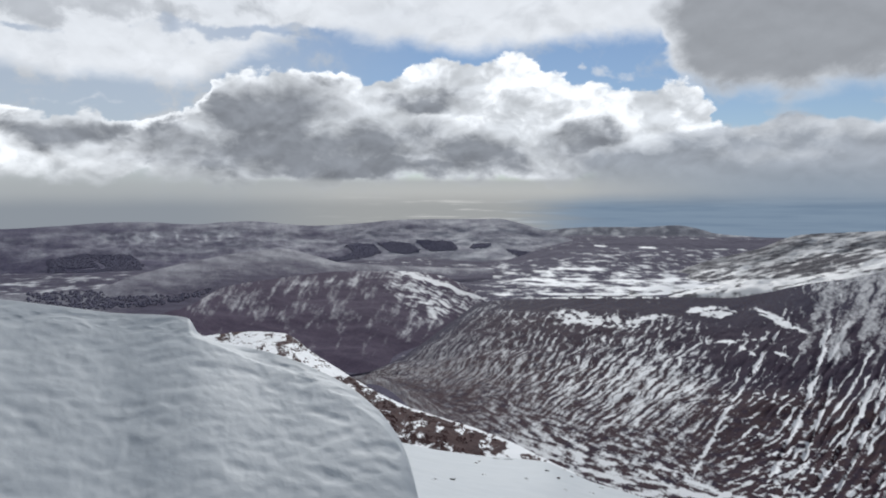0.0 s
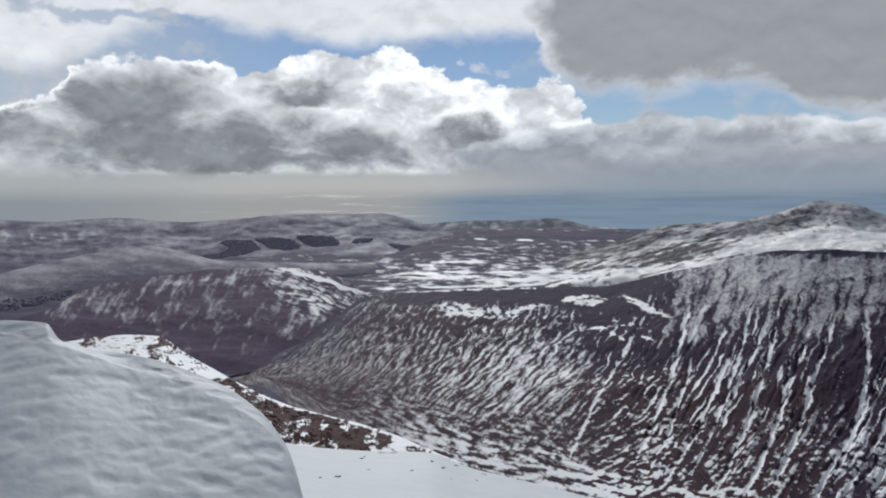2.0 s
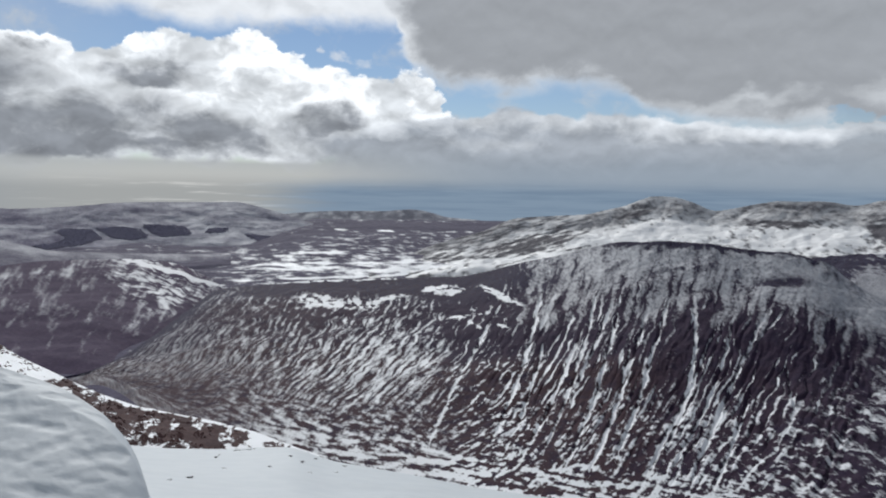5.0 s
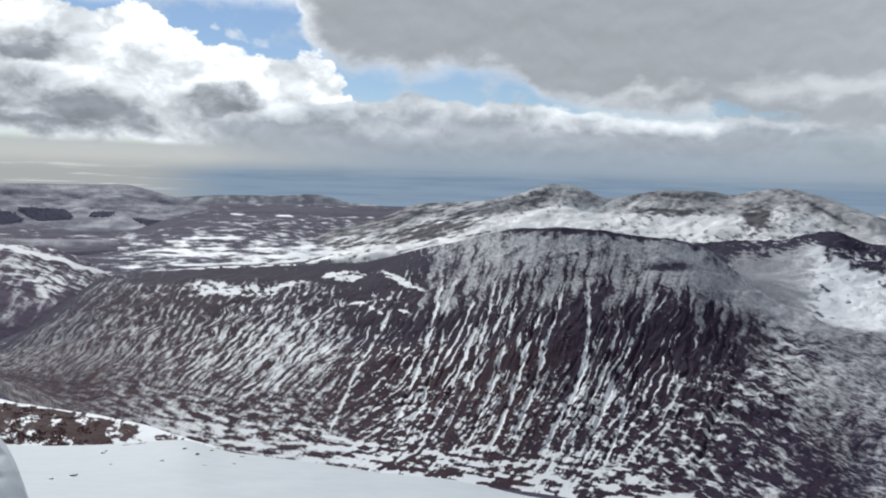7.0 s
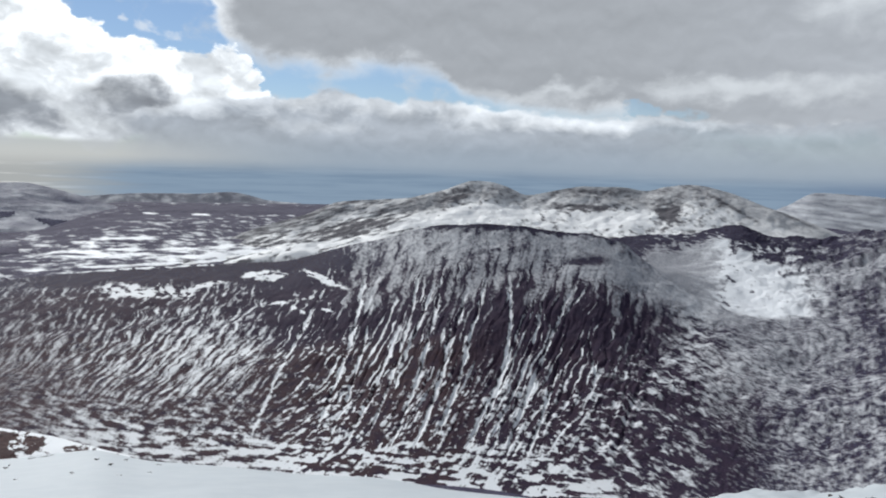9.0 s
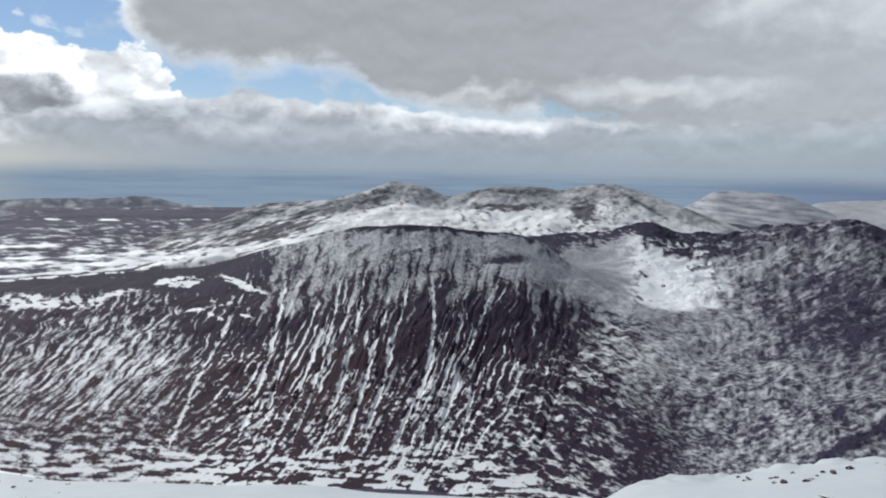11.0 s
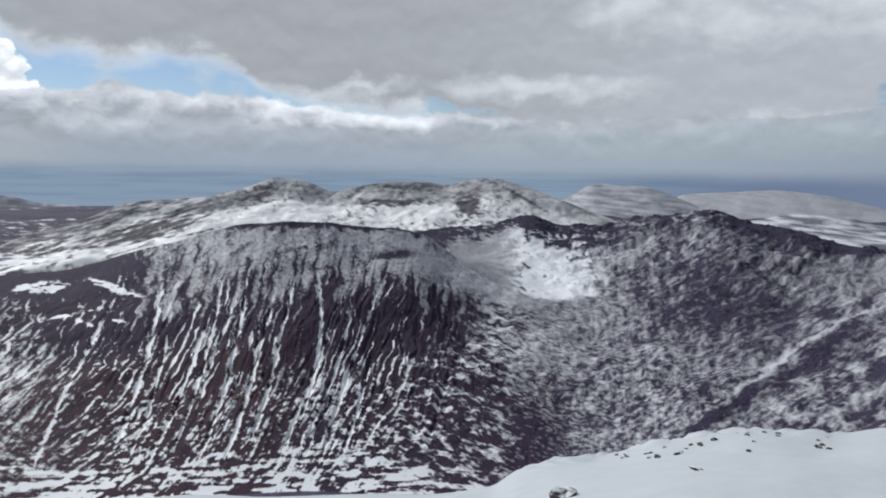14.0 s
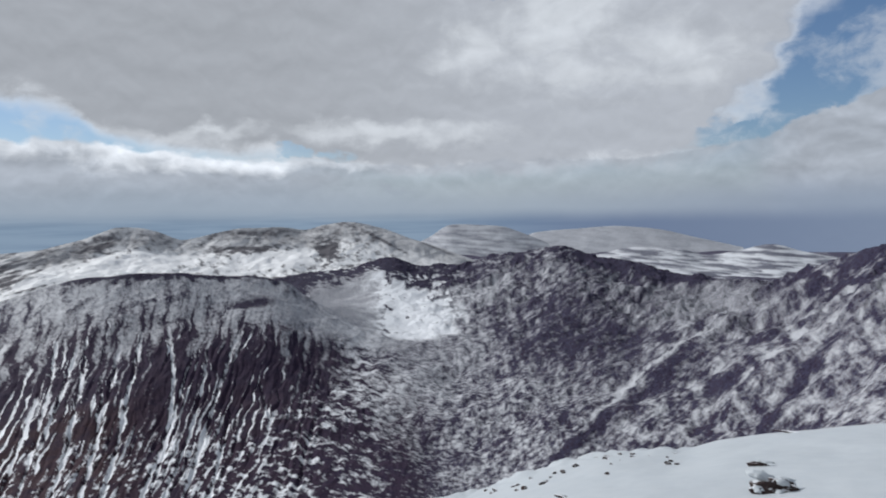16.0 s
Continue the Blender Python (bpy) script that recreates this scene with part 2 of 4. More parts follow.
def hillside(heath, grass, rock, metres, soft=0.12, grit=0.40, rough=0.5, snow_tone=(0.82, 0.84, 0.87)):
    """Heather, grass and rock under broken snow; metres: the size of its finest patches."""
    def build(gr, bsdf):
        at = gr.node("ShaderNodeTexCoord").outputs["Object"]
        fine = gr.noise(at, 1.0 / metres, 5, 0.65)
        mid = gr.noise(at, 0.18 / metres, 4, 0.6)
        ground = gr.mix(gr.step(0.35, 0.65, gr.m("ADD", mid, gr.m("MULTIPLY", gr.m("SUBTRACT", fine, 0.5), 0.5))), heath, grass)
        ground = gr.mix(gr.m("MULTIPLY", attribute(gr, "grassy"), gr.step(0.25, 0.6, mid)), ground, (0.068, 0.036, 0.041))
        ground = gr.mix(gr.m("MULTIPLY", gr.step(0.2, 0.9, attribute(gr, "stony")), gr.step(0.35, 0.6, fine)), ground, rock)
        ground = gr.mix(gr.step(0.3, 0.8, fine), gr.mix(0.35, ground, (0.012, 0.011, 0.012)), ground)
        cover = gr.m("ADD", attribute(gr, "snow"), gr.m("MULTIPLY", gr.m("SUBTRACT", fine, 0.5), grit))
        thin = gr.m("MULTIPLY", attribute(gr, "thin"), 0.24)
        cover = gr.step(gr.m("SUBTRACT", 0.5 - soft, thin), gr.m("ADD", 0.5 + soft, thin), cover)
        # thin lowers the cover: real dusting, and snow greyed to look shaded
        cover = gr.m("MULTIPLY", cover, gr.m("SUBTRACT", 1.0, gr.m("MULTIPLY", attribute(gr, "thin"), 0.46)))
        drifted = gr.mix(gr.noise(at, 0.06 / metres, 3), tuple(c * 0.93 for c in snow_tone), snow_tone)
        gr.put(bsdf.inputs["Base Color"], gr.mix(cover, ground, drifted))
        gr.put(bsdf.inputs["Roughness"], gr.lerp(cover, 0.95, 0.6))
        bsdf.inputs["Specular IOR Level"].default_value = 0.2
        bump(gr, bsdf, gr.m("ADD", fine, gr.m("MULTIPLY", cover, 0.3)), rough, metres * 0.6)
    return build


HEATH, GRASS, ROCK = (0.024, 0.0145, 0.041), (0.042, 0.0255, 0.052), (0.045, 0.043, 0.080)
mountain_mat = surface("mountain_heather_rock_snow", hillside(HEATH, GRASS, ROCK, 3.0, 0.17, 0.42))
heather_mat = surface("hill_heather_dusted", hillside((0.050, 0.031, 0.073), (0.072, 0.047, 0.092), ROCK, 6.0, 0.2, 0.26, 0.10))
# next three: ground paler and bluer with distance, haze put into the colour
moor_mat = surface("moor_heather_snow_hazed", hillside((0.066, 0.057, 0.103), (0.092, 0.083, 0.136), (0.11, 0.11, 0.13), 6.0, 0.24, 0.45, 0.15))
hazed_far_mat = surface("far_moor_snow_hazed", hillside((0.108, 0.097, 0.164), (0.140, 0.130, 0.200), (0.14, 0.14, 0.17), 9.0, 0.32, 0.34, 0.10))
hazed_hill_mat = surface("far_hill_snow_hazed", hillside((0.17, 0.175, 0.22), (0.20, 0.205, 0.25), (0.20, 0.205, 0.24), 10.0, 0.16, 0.12, 0.05))
# snow tone raised above the other hills' to carry sunlight on the range
range_mat = surface("sunlit_range_rock_snow", hillside((0.10, 0.088, 0.11), (0.14, 0.125, 0.14), (0.13, 0.13, 0.145), 4.5, 0.16, 0.3, 0.3, (0.92, 0.925, 0.93)))
spur_mat = surface("spur_grass_snow", hillside((0.050, 0.024, 0.027), (0.092, 0.048, 0.046), (0.07, 0.06, 0.058), 0.3, 0.10, 0.6))


def snow_build(gr, bsdf):
    at = gr.node("ShaderNodeTexCoord").outputs["Object"]
    place = gr.node("ShaderNodeMapping")
    gr.put(place.inputs[0], at)
    place.inputs["Rotation"].default_value = (0, 0, radians(25))
    place.inputs["Scale"].default_value = (1.0, 1.3, 1.0)
    crust = gr.noise(place.outputs[0], 3.0, 4, 0.5, 0.2)
    grain = gr.noise(at, 45.0, 3, 0.6)
    gr.put(bsdf.inputs["Base Color"], gr.mix(gr.step(0.3, 0.7, crust), (0.512, 0.548, 0.578), (0.545, 0.578, 0.603)))
    bsdf.inputs["Roughness"].default_value = 0.62
    bsdf.inputs["Specular IOR Level"].default_value = 0.25
    bump(gr, bsdf, gr.m("ADD", gr.m("MULTIPLY", crust, 1.0), gr.m("MULTIPLY", grain, 0.08)), 0.25, 0.05)


snow_mat = surface("wind_packed_snow", snow_build)


def stone_build(gr, bsdf):
    at = gr.node("ShaderNodeTexCoord").outputs["Object"]
    fine = gr.noise(at, 18.0, 6, 0.65)
    lichen = gr.noise(at, 5.0, 4, 0.6)
    base = gr.mix(fine, (0.018, 0.010, 0.010), (0.060, 0.036, 0.034))
    base = gr.mix(gr.step(0.58, 0.7, lichen), base, (0.16, 0.15, 0.13))
    up = gr.node("ShaderNodeSeparateXYZ")
    gr.put(up.inputs[0], gr.node("ShaderNodeNewGeometry").outputs["Normal"])
    rime = gr.step(0.80, 0.95, gr.m("ADD", up.outputs[2], gr.m("MULTIPLY", gr.m("SUBTRACT", lichen, 0.5), 1.3)))
    gr.put(bsdf.inputs["Base Color"], gr.mix(rime, base, (0.82, 0.84, 0.87)))
    bsdf.inputs["Roughness"].default_value = 0.85
    bump(gr, bsdf, fine, 0.7, 0.03)


stone_mat = surface("granite_with_rime", stone_build)


def water_build(gr, bsdf):
    at = gr.node("ShaderNodeTexCoord").outputs["Object"]
    streaks = gr.noise(at, 0.004, 4, 0.6)
    # pale base colour stands in for reflected sky and haze; no specular
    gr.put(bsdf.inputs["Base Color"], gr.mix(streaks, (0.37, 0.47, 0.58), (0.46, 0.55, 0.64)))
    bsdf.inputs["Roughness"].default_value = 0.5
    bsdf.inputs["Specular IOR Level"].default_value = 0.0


water_mat = surface("hazed_sea_water", water_build)


def tree_build(gr, bsdf):
    at = gr.node("ShaderNodeTexCoord").outputs["Object"]
    n = gr.noise(at, 0.08, 4, 0.6)
    # needle colour lifted towards pale violet: distance haze in the base colour
    gr.put(bsdf.inputs["Base Color"], gr.mix(n, (0.165, 0.155, 0.215), (0.205, 0.195, 0.26)))
    bsdf.inputs["Roughness"].default_value = 0.9


tree_mat = surface("hazed_spruce", tree_build)


def tuft_build(gr, bsdf):
    at = gr.node("ShaderNodeTexCoord").outputs["Object"]
    n = gr.noise(at, 0.6, 4, 0.6)
    tone = gr.mix(gr.node("ShaderNodeNewGeometry").outputs["Random Per Island"], (0.085, 0.044, 0.046), (0.135, 0.072, 0.066))
    gr.put(bsdf.inputs["Base Color"], gr.mix(gr.step(0.3, 0.7, n), tone, (0.10, 0.053, 0.052)))
    bsdf.inputs["Roughness"].default_value = 0.95


tuft_mat = surface("winter_heather", tuft_build)

# ---------------- land forms ----------------
TABLE = np.random.RandomState(7).permutation(4096)
TURNS = np.random.RandomState(8).uniform(0, 2 * math.pi, 4096)


def waves(x, y, seed=0):
    """Smooth random relief over a plane, about -0.7 to 0.7, one bump a unit."""
    xi, yi = np.floor(x).astype(np.int64), np.floor(y).astype(np.int64)
    fx, fy = x - xi, y - yi
    u, v = fx * fx * fx * (fx * (fx * 6 - 15) + 10), fy * fy * fy * (fy * (fy * 6 - 15) + 10)

    def corner(dx, dy):
        a = TURNS[TABLE[(TABLE[(xi + dx + seed * 37) & 4095] + yi + dy) & 4095]]
        return np.cos(a) * (fx - dx) + np.sin(a) * (fy - dy)
    return (corner(0, 0) * (1 - u) + corner(1, 0) * u) * (1 - v) + (corner(0, 1) * (1 - u) + corner(1, 1) * u) * v


def fbm(x, y, octaves=4, seed=0, rough=0.5):
    total, size = 0.0, 1.0
    for i in range(octaves):
        total = total + size * waves(x * 2.03 ** i, y * 2.03 ** i, seed + i)
        size *= rough
    return total


def ramp01(a, b, x):
    t = np.clip((x - a) / (b - a), 0, 1)
    return t * t * (3 - 2 * t)


def hump(x, mid, half):
    return np.exp(-((x - mid) / half) ** 2)


def braid(u, v, width, seed):
    """Thin winding lines that part and meet: 1 on the line, falling to 0 beside it."""
    n = waves(u, v, seed) + 0.22 * waves(u * 2.7, v * 3.1, seed + 1)
    return np.clip(1.3 - np.abs(n) / width, 0, 1)


def along(stops, az):
    """A smooth line through (bearing, value) stops."""
    p = np.array(stops, float)
    xs, ys = p[:, 0], p[:, 1]
    k = np.gradient(ys, xs)
    sec = np.diff(ys) / np.diff(xs)
    lim = np.minimum(np.abs(np.r_[sec[0], sec]), np.abs(np.r_[sec, sec[-1]])) * 1.5
    k = np.clip(k, -lim, lim)
    i = np.clip(np.searchsorted(xs, az) - 1, 0, len(xs) - 2)
    h = xs[i + 1] - xs[i]
    t = np.clip((az - xs[i]) / h, 0, 1)
    return ((2 * t**3 - 3 * t**2 + 1) * ys[i] + (t**3 - 2 * t**2 + t) * h * k[i]
            + (-2 * t**3 + 3 * t**2) * ys[i + 1] + (t**3 - t**2) * h * k[i + 1])


def rails(lines, bearings, counts):
    """Lines of (bearing, slope angle seen from the summit, distance) joined by rows into one sloping surface: distance, height, share."""
    D = [along([(a, d) for a, e, d in ln], bearings) for ln in lines]
    E = [along([(a, e) for a, e, d in ln], bearings) for ln in lines]
    Zs = [EYE + d * np.tan(np.radians(e)) for d, e in zip(D, E)]
    dist, high, share = [], [], []
    for k, n in enumerate(counts):
        for j in range(n if k < len(counts) - 1 else n + 1):
            t = j / n
            dist.append(D[k] * (1 - t) + D[k + 1] * t)
            high.append(Zs[k] * (1 - t) + Zs[k + 1] * t)
            share.append(np.full(len(bearings), k + t))
    return np.array(dist), np.array(high), np.array(share)


def sheet(name, x, y, z, mat, closed=False, **layers):
    """One mesh from rows and columns of points, with named layers of values on its points."""
    rows, cols = z.shape
    me = bpy.data.meshes.new(name)
    co = np.stack([x, y, z], -1).reshape(-1, 3).astype(np.float32)
    i = np.arange(rows * cols).reshape(rows, cols)
    if closed:
        i = np.concatenate([i, i[:, :1]], 1)
    quad = np.stack([i[:-1, :-1], i[:-1, 1:], i[1:, 1:], i[1:, :-1]], -1).reshape(-1)
    # bearings run clockwise, so turn the faces to look up
    quad = quad.reshape(-1, 4)[:, ::-1].reshape(-1)
    n = len(quad) // 4
    me.vertices.add(len(co))
    me.vertices.foreach_set("co", co.ravel())
    me.loops.add(len(quad))
    me.loops.foreach_set("vertex_index", quad.astype(np.int32))
    me.polygons.add(n)
    me.polygons.foreach_set("loop_start", np.arange(0, 4 * n, 4, dtype=np.int32))
    me.update(calc_edges=True)
    me.polygons.foreach_set("use_smooth", np.ones(n, bool))
    for key, value in layers.items():
        a = me.attributes.new(key, "FLOAT", "POINT")
        a.data.foreach_set("value", np.broadcast_to(value, z.shape).astype(np.float32).ravel())
    me.materials.append(mat)
    return new(name, me)


def polar(az, dist):
    return dist * np.sin(np.radians(az)), dist * np.cos(np.radians(az))


def marks(A, E, spots, ragged):
    """Long patches of more or less snow: bearing, angle, half length, half width, slope and amount."""
    total = 0.0
    for a, e, ra, re, tilt, amount in spots:
        total = total + amount * np.exp(-((A - a) / ra) ** 4 - ((E - e - tilt * (A - a)) / re) ** 2) * ragged
    return total


# the ground: from under the summit down to the valley, over the moor to the coast, all round
az = np.concatenate([np.arange(-40, -2, 0.25), np.arange(-2, 36, 0.1), np.arange(36, 104, 0.25), np.arange(104, 320, 4.0)])
r = np.concatenate([np.linspace(10, 600, 30), np.linspace(640, 1900, 40), np.linspace(1920, 4400, 260), np.linspace(4450, 4900, 6)])
A, D = np.meshgrid(az, r)
X, Y = polar(A, D)
Z = np.interp(D, [10, 60, 420, 700, 950, 1250, 1900, 2500, 3000, 3600, 4100, 4330, 4480, 4900], [-9, -45, -262, -296, -306, -318, -322, -285, -258, -240, -222, -215, -290, -330])
Z = Z - np.interp(D, [2000, 2500, 3000, 3600, 4100, 4330], [0, 18, 52, 76, 84, 70]) * (1 - ramp01(4, 11, np.where(A > 180, A - 360, A)))
Z = Z + fbm(X / 420, Y / 420, 5, 3) * 22 * ramp01(1500, 2300, D) * (1 - ramp01(4000, 4400, D) * 0.7)
E = np.degrees(np.arctan2(Z - EYE, D))
lie = fbm(X / 50, Y / 80, 4, 11, 0.65) + 0.6 * fbm(X / 260, Y / 420, 3, 12)
band = fbm(A * 0.55 + 0.4 * E, E * 4.2, 4, 13, 0.55)
MOOR_MARKS = [
    (20.0, -6.95, 5.5, 0.30, 0.03, 0.60), (13.5, -6.40, 6.0, 0.11, 0.02, 0.45), (13.5, -5.60, 4.0, 0.12, 0.0, 0.30), (12.8, -3.70, 0.7, 0.10, 0.0, 0.50), (14.4, -3.90, 0.9, 0.07, 0.0, 0.50),
    (16.4, -3.80, 0.8, 0.08, 0.0, 0.50), (18.7, -3.78, 0.6, 0.07, 0.0, 0.45), (21.9, -3.80, 1.6, 0.07, 0.0, 0.65), (9.4, -6.85, 2.5, 0.12, 0.0, 0.40),
    (14.0, -7.50, 7.0, 0.07, 0.03, 0.7), (20.0, -3.40, 6.0, 0.25, 0.0, -0.40), (8.5, -4.50, 2.5, 0.16, 0.0, -0.40)]
snow = 0.30 + 0.30 * lie + 0.42 * band + 0.10 * hump(A, 16, 10) * hump(E, -6.6, 1.2) - 0.16 * ramp01(3000, 3700, D) - 0.22 * (1 - ramp01(1300, 1700, D)) + marks(A, E, MOOR_MARKS, np.clip(0.9 + 0.8 * band, 0.2, 1.4))
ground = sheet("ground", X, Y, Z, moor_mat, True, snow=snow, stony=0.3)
tagged(ground, "purple-brown winter moor with thin broken snow", "ground", kind="structure")

# the sea
A, D = np.meshgrid(np.arange(-180, 180, 1.0), np.linspace(4300, 4960, 60))
X, Y = polar(A, D)
T = (D - 4300) / 660
Z = EYE + D * np.tan(np.radians(-4.2 + (4.2 - 3.2) * T))
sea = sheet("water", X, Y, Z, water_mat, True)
tagged(sea, "grey-blue sea under a hazy sky", "sea", kind="structure")

# the mountain across the valley with its corrie and the rocky ridge round it
az = np.arange(-8, 103, 0.08)
FOOT = [(-8, -14.4, 1240), (-6.3, -14.2, 1240), (-3, -15.5, 1120), (0.7, -17.7, 945), (5.5, -19.8, 825), (10, -21.3, 755), (19, -23.0, 690), (30, -24.8, 625), (45, -26, 585), (60, -26, 560), (75, -24, 540), (90, -21, 480), (103, -19, 420)]
LIP = [(-8, -14.1, 1260), (-6.3, -13.9, 1270), (-4, -13.1, 1360), (0.7, -10.0, 1760), (3.4, -8.35, 1990), (7.7, -8.0, 1850), (12, -7.73, 1680), (18.4, -7.6, 1530), (22.6, -7.45, 1440), (24.9, -6.95, 1400), (27.6, -6.2, 1350), (31, -5.42, 1290), (33.2, -4.74, 1250), (36, -4.25, 1220), (39, -4.14, 1200), (42, -4.2, 1190), (44.8, -4.5, 1190), (47.8, -4.68, 1190), (50, -5.2, 1190), (51.4, -6.25, 1175), (53.8, -7.95, 1135), (57, -9.65, 1090), (60, -10.3, 1065), (63, -10.1, 1075), (67, -9.0, 1090), (72, -8.0, 1060), (78, -8.4, 980), (85, -9.0, 860), (90, -9.2, 730), (95, -8.8, 600), (103, -7.5, 520)]
BOWL = [(-8, -14.5, 1330), (-4, -13.7, 1450), (3.4, -9.0, 2050), (12, -9.0, 1800), (24, -8.6, 1520), (36, -7.8, 1350), (46, -7.6, 1330), (52, -6.9, 1370), (56, -6.3, 1400), (60, -6.2, 1400), (64, -6.3, 1370), (68, -6.0, 1300), (72, -5.2, 1260), (78, -5.9, 1180), (85, -7.0, 1080), (90, -6.3, 860), (95, -5.3, 720), (103, -4.0, 640)]
CREST = [(-8, -15.5, 1420), (3.4, -10, 2100), (12, -10, 1900), (24, -9.5, 1680), (36, -7.6, 1560), (46, -5.3, 1560), (49.7, -4.8, 1570), (52.4, -4.43, 1570), (54.7, -4.3, 1565), (56, -3.96, 1560), (58.3, -3.33, 1550), (60.7, -4.0, 1530), (64.8, -3.85, 1500), (66.7, -3.28, 1470), (69.4, -3.04, 1440), (72.2, -2.6, 1410), (75.3, -3.4, 1370), (78.4, -3.84, 1330), (80.5, -4.45, 1300), (85, -5.05, 1230), (88, -5.15, 1170), (89.3, -4.5, 1050), (91.1, -3.85, 970), (94.2, -2.6, 870), (98, -1.4, 800), (103, -0.6, 760)]
BEHIND = [(a, e - 6.5, d + 420) for a, e, d in CREST]
TOE = [(a, e - (4.5 if a < 8 else 3.2), d - (260 if a < 8 else 90)) for a, e, d in FOOT]
D, Z, V = rails([TOE, FOOT, LIP, BOWL, CREST, BEHIND], az, (16, 300, 84, 76, 22))
V = V - 1
A = np.broadcast_to(az, D.shape)
X, Y = polar(A, D)
# the face steepens towards the top
low_z, top_z = Z[16], Z[16 + 300]
bow = 1 + 0.42 * ramp01(4, 20, A) * (1 - 0.5 * ramp01(60, 80, A))
Z = np.where((V > 0) & (V < 1), low_z + (top_z - low_z) * np.clip(V, 0, 1) ** bow, Z)
E = np.degrees(np.arctan2(Z - EYE, D))
broad = fbm(X / 150, Y / 150, 3, 51)
crags = fbm(X / 34, Y / 34, 5, 71, 0.6)
# snow runs down the fall line, which swings round the hill
fall = np.clip(-5 - E, 0, 22)
swing = np.interp(A, [-8, 10, 20, 28, 36, 46, 52, 58, 66, 80, 103], [2.7, 2.6, 2.0, 1.3, 1.05, 0.95, 0.5, -0.3, 1.0, 3.0, 3.6])
C = A + swing * (0.13 * fall + 0.013 * fall ** 2) + 0.3 * fbm(X / 70, Y / 70, 2, 21)
mott = fbm(C / 0.50, E / 0.60, 4, 41, 0.48)
fine = fbm(C / 0.24, E / 0.24, 3, 45, 0.55)
jag = C + 0.20 * fbm(C * 1.3, V * 22, 3, 23) + 0.22 * waves(C * 0.7, V * 5, 25)
# snow caught on the small terraces, which follow the contours
lean = np.interp(A, [-8, 12, 24, 38, 46, 54, 62, 70, 84], [0.75, 0.6, 0.42, 0.30, 0.05, -0.28, -0.05, 0.45, 0.75])
level = E - np.cumsum(lean, axis=1) * 0.08
ripple = 0.25 * fbm(A * 0.8, E * 1.1, 2, 149)
dash = fbm(A / 0.78 + 0.5 * E, (level + ripple) / 0.26, 5, 47, 0.52)
dash_big = fbm(A / 1.5 + 0.4 * E, (level + 2 * ripple) / 0.48, 4, 247, 0.5)
dash_fine = fbm(A / 0.46 + 0.4 * E, (level + ripple) / 0.15, 4, 147, 0.6)
ledge = fbm((A + 0.25 * E) * 1.5, level * 2.6, 3, 48, 0.42)


def hashed(k, seed):
    """A random number from 0 to 1 for each whole number."""
    return TABLE[(k.astype(np.int64) * 17 + seed * 101) & 4095] / 4095.0


def runnels(freq, width, seed, first=(-0.2, 0.2), last=(0.55, 0.95)):
    """Thin winding lines down the slope, each with its own width, start and end; 1 in the middle of each."""
    phase = jag * freq + 0.55 * waves(jag * freq * 0.45, V * 2.2, seed) + 0.16 * waves(jag * freq, V * 16, seed + 1)
    k = np.floor(phase)
    lane = 0.5 + 0.5 * (hashed(k, seed + 3) - 0.5)
    w = width * (0.45 + 1.1 * hashed(k, seed)) * (1 + 0.9 * waves(k * 7.31, V * 13, seed + 2))
    lo = first[0] + (first[1] - first[0]) * hashed(k, seed + 4)
    hi = last[0] + (last[1] - last[0]) * hashed(k, seed + 5)
    gate = ramp01(lo - 0.06, lo + 0.06, V) * (1 - ramp01(hi - 0.05, hi + 0.05, V))
    return np.clip(1.25 - np.abs(phase - k - lane) / np.maximum(w, 0.02), 0, 1) * gate


def couloirs(lines):
    """The deep snow-filled gullies: head (bearing, angle), bend at half way, foot (bearing, angle) and half width."""
    best = np.zeros_like(A)
    wind = 0.16 * fbm(A * 0.5, E * 0.9, 3, 141, 0.55)
    torn = 1 + 1.2 * fbm(A * 2.2, E * 2.3, 4, 143, 0.65)
    for a0, e0, bend, a1, e1, half in lines:
        t = (E - e0) / (e1 - e0)
        mid = a0 + (a1 - a0) * t + bend * 4 * t * (1 - t)
        w = half * torn * ramp01(-0.04, 0.12, t) * (1 - ramp01(0.9, 1.06, t))
        best = np.maximum(best, np.clip(1.35 - np.abs(A + wind - mid) / np.maximum(w, 0.004), 0, 1))
    return best


crest_e = along([(a, e) for a, e, d in CREST], az)
lip_e = along([(a, e) for a, e, d in LIP], az)
under = crest_e - E
below = lip_e - E
deep = couloirs([
    (26.0, -9.6, -0.1, 20.2, -20.6, 0.15), (29.3, -8.4, 0.5, 25.4, -20.6, 0.20), (29.5, -12.4, 0.4, 26.4, -21.5, 0.13), (32.6, -11.2, 0.3, 28.0, -21.6, 0.19),
    (33.6, -8.6, 0.5, 29.8, -21.0, 0.14), (35.0, -9.0, 0.1, 32.3, -15.8, 0.18), (35.4, -9.6, 0.5, 31.6, -22.1, 0.17), (36.4, -12.6, 0.5, 33.5, -22.3, 0.17),
    (37.8, -9.0, 0.2, 34.4, -20.8, 0.14), (30.4, -8.5, 0.1, 29.2, -11.6, 0.12)])
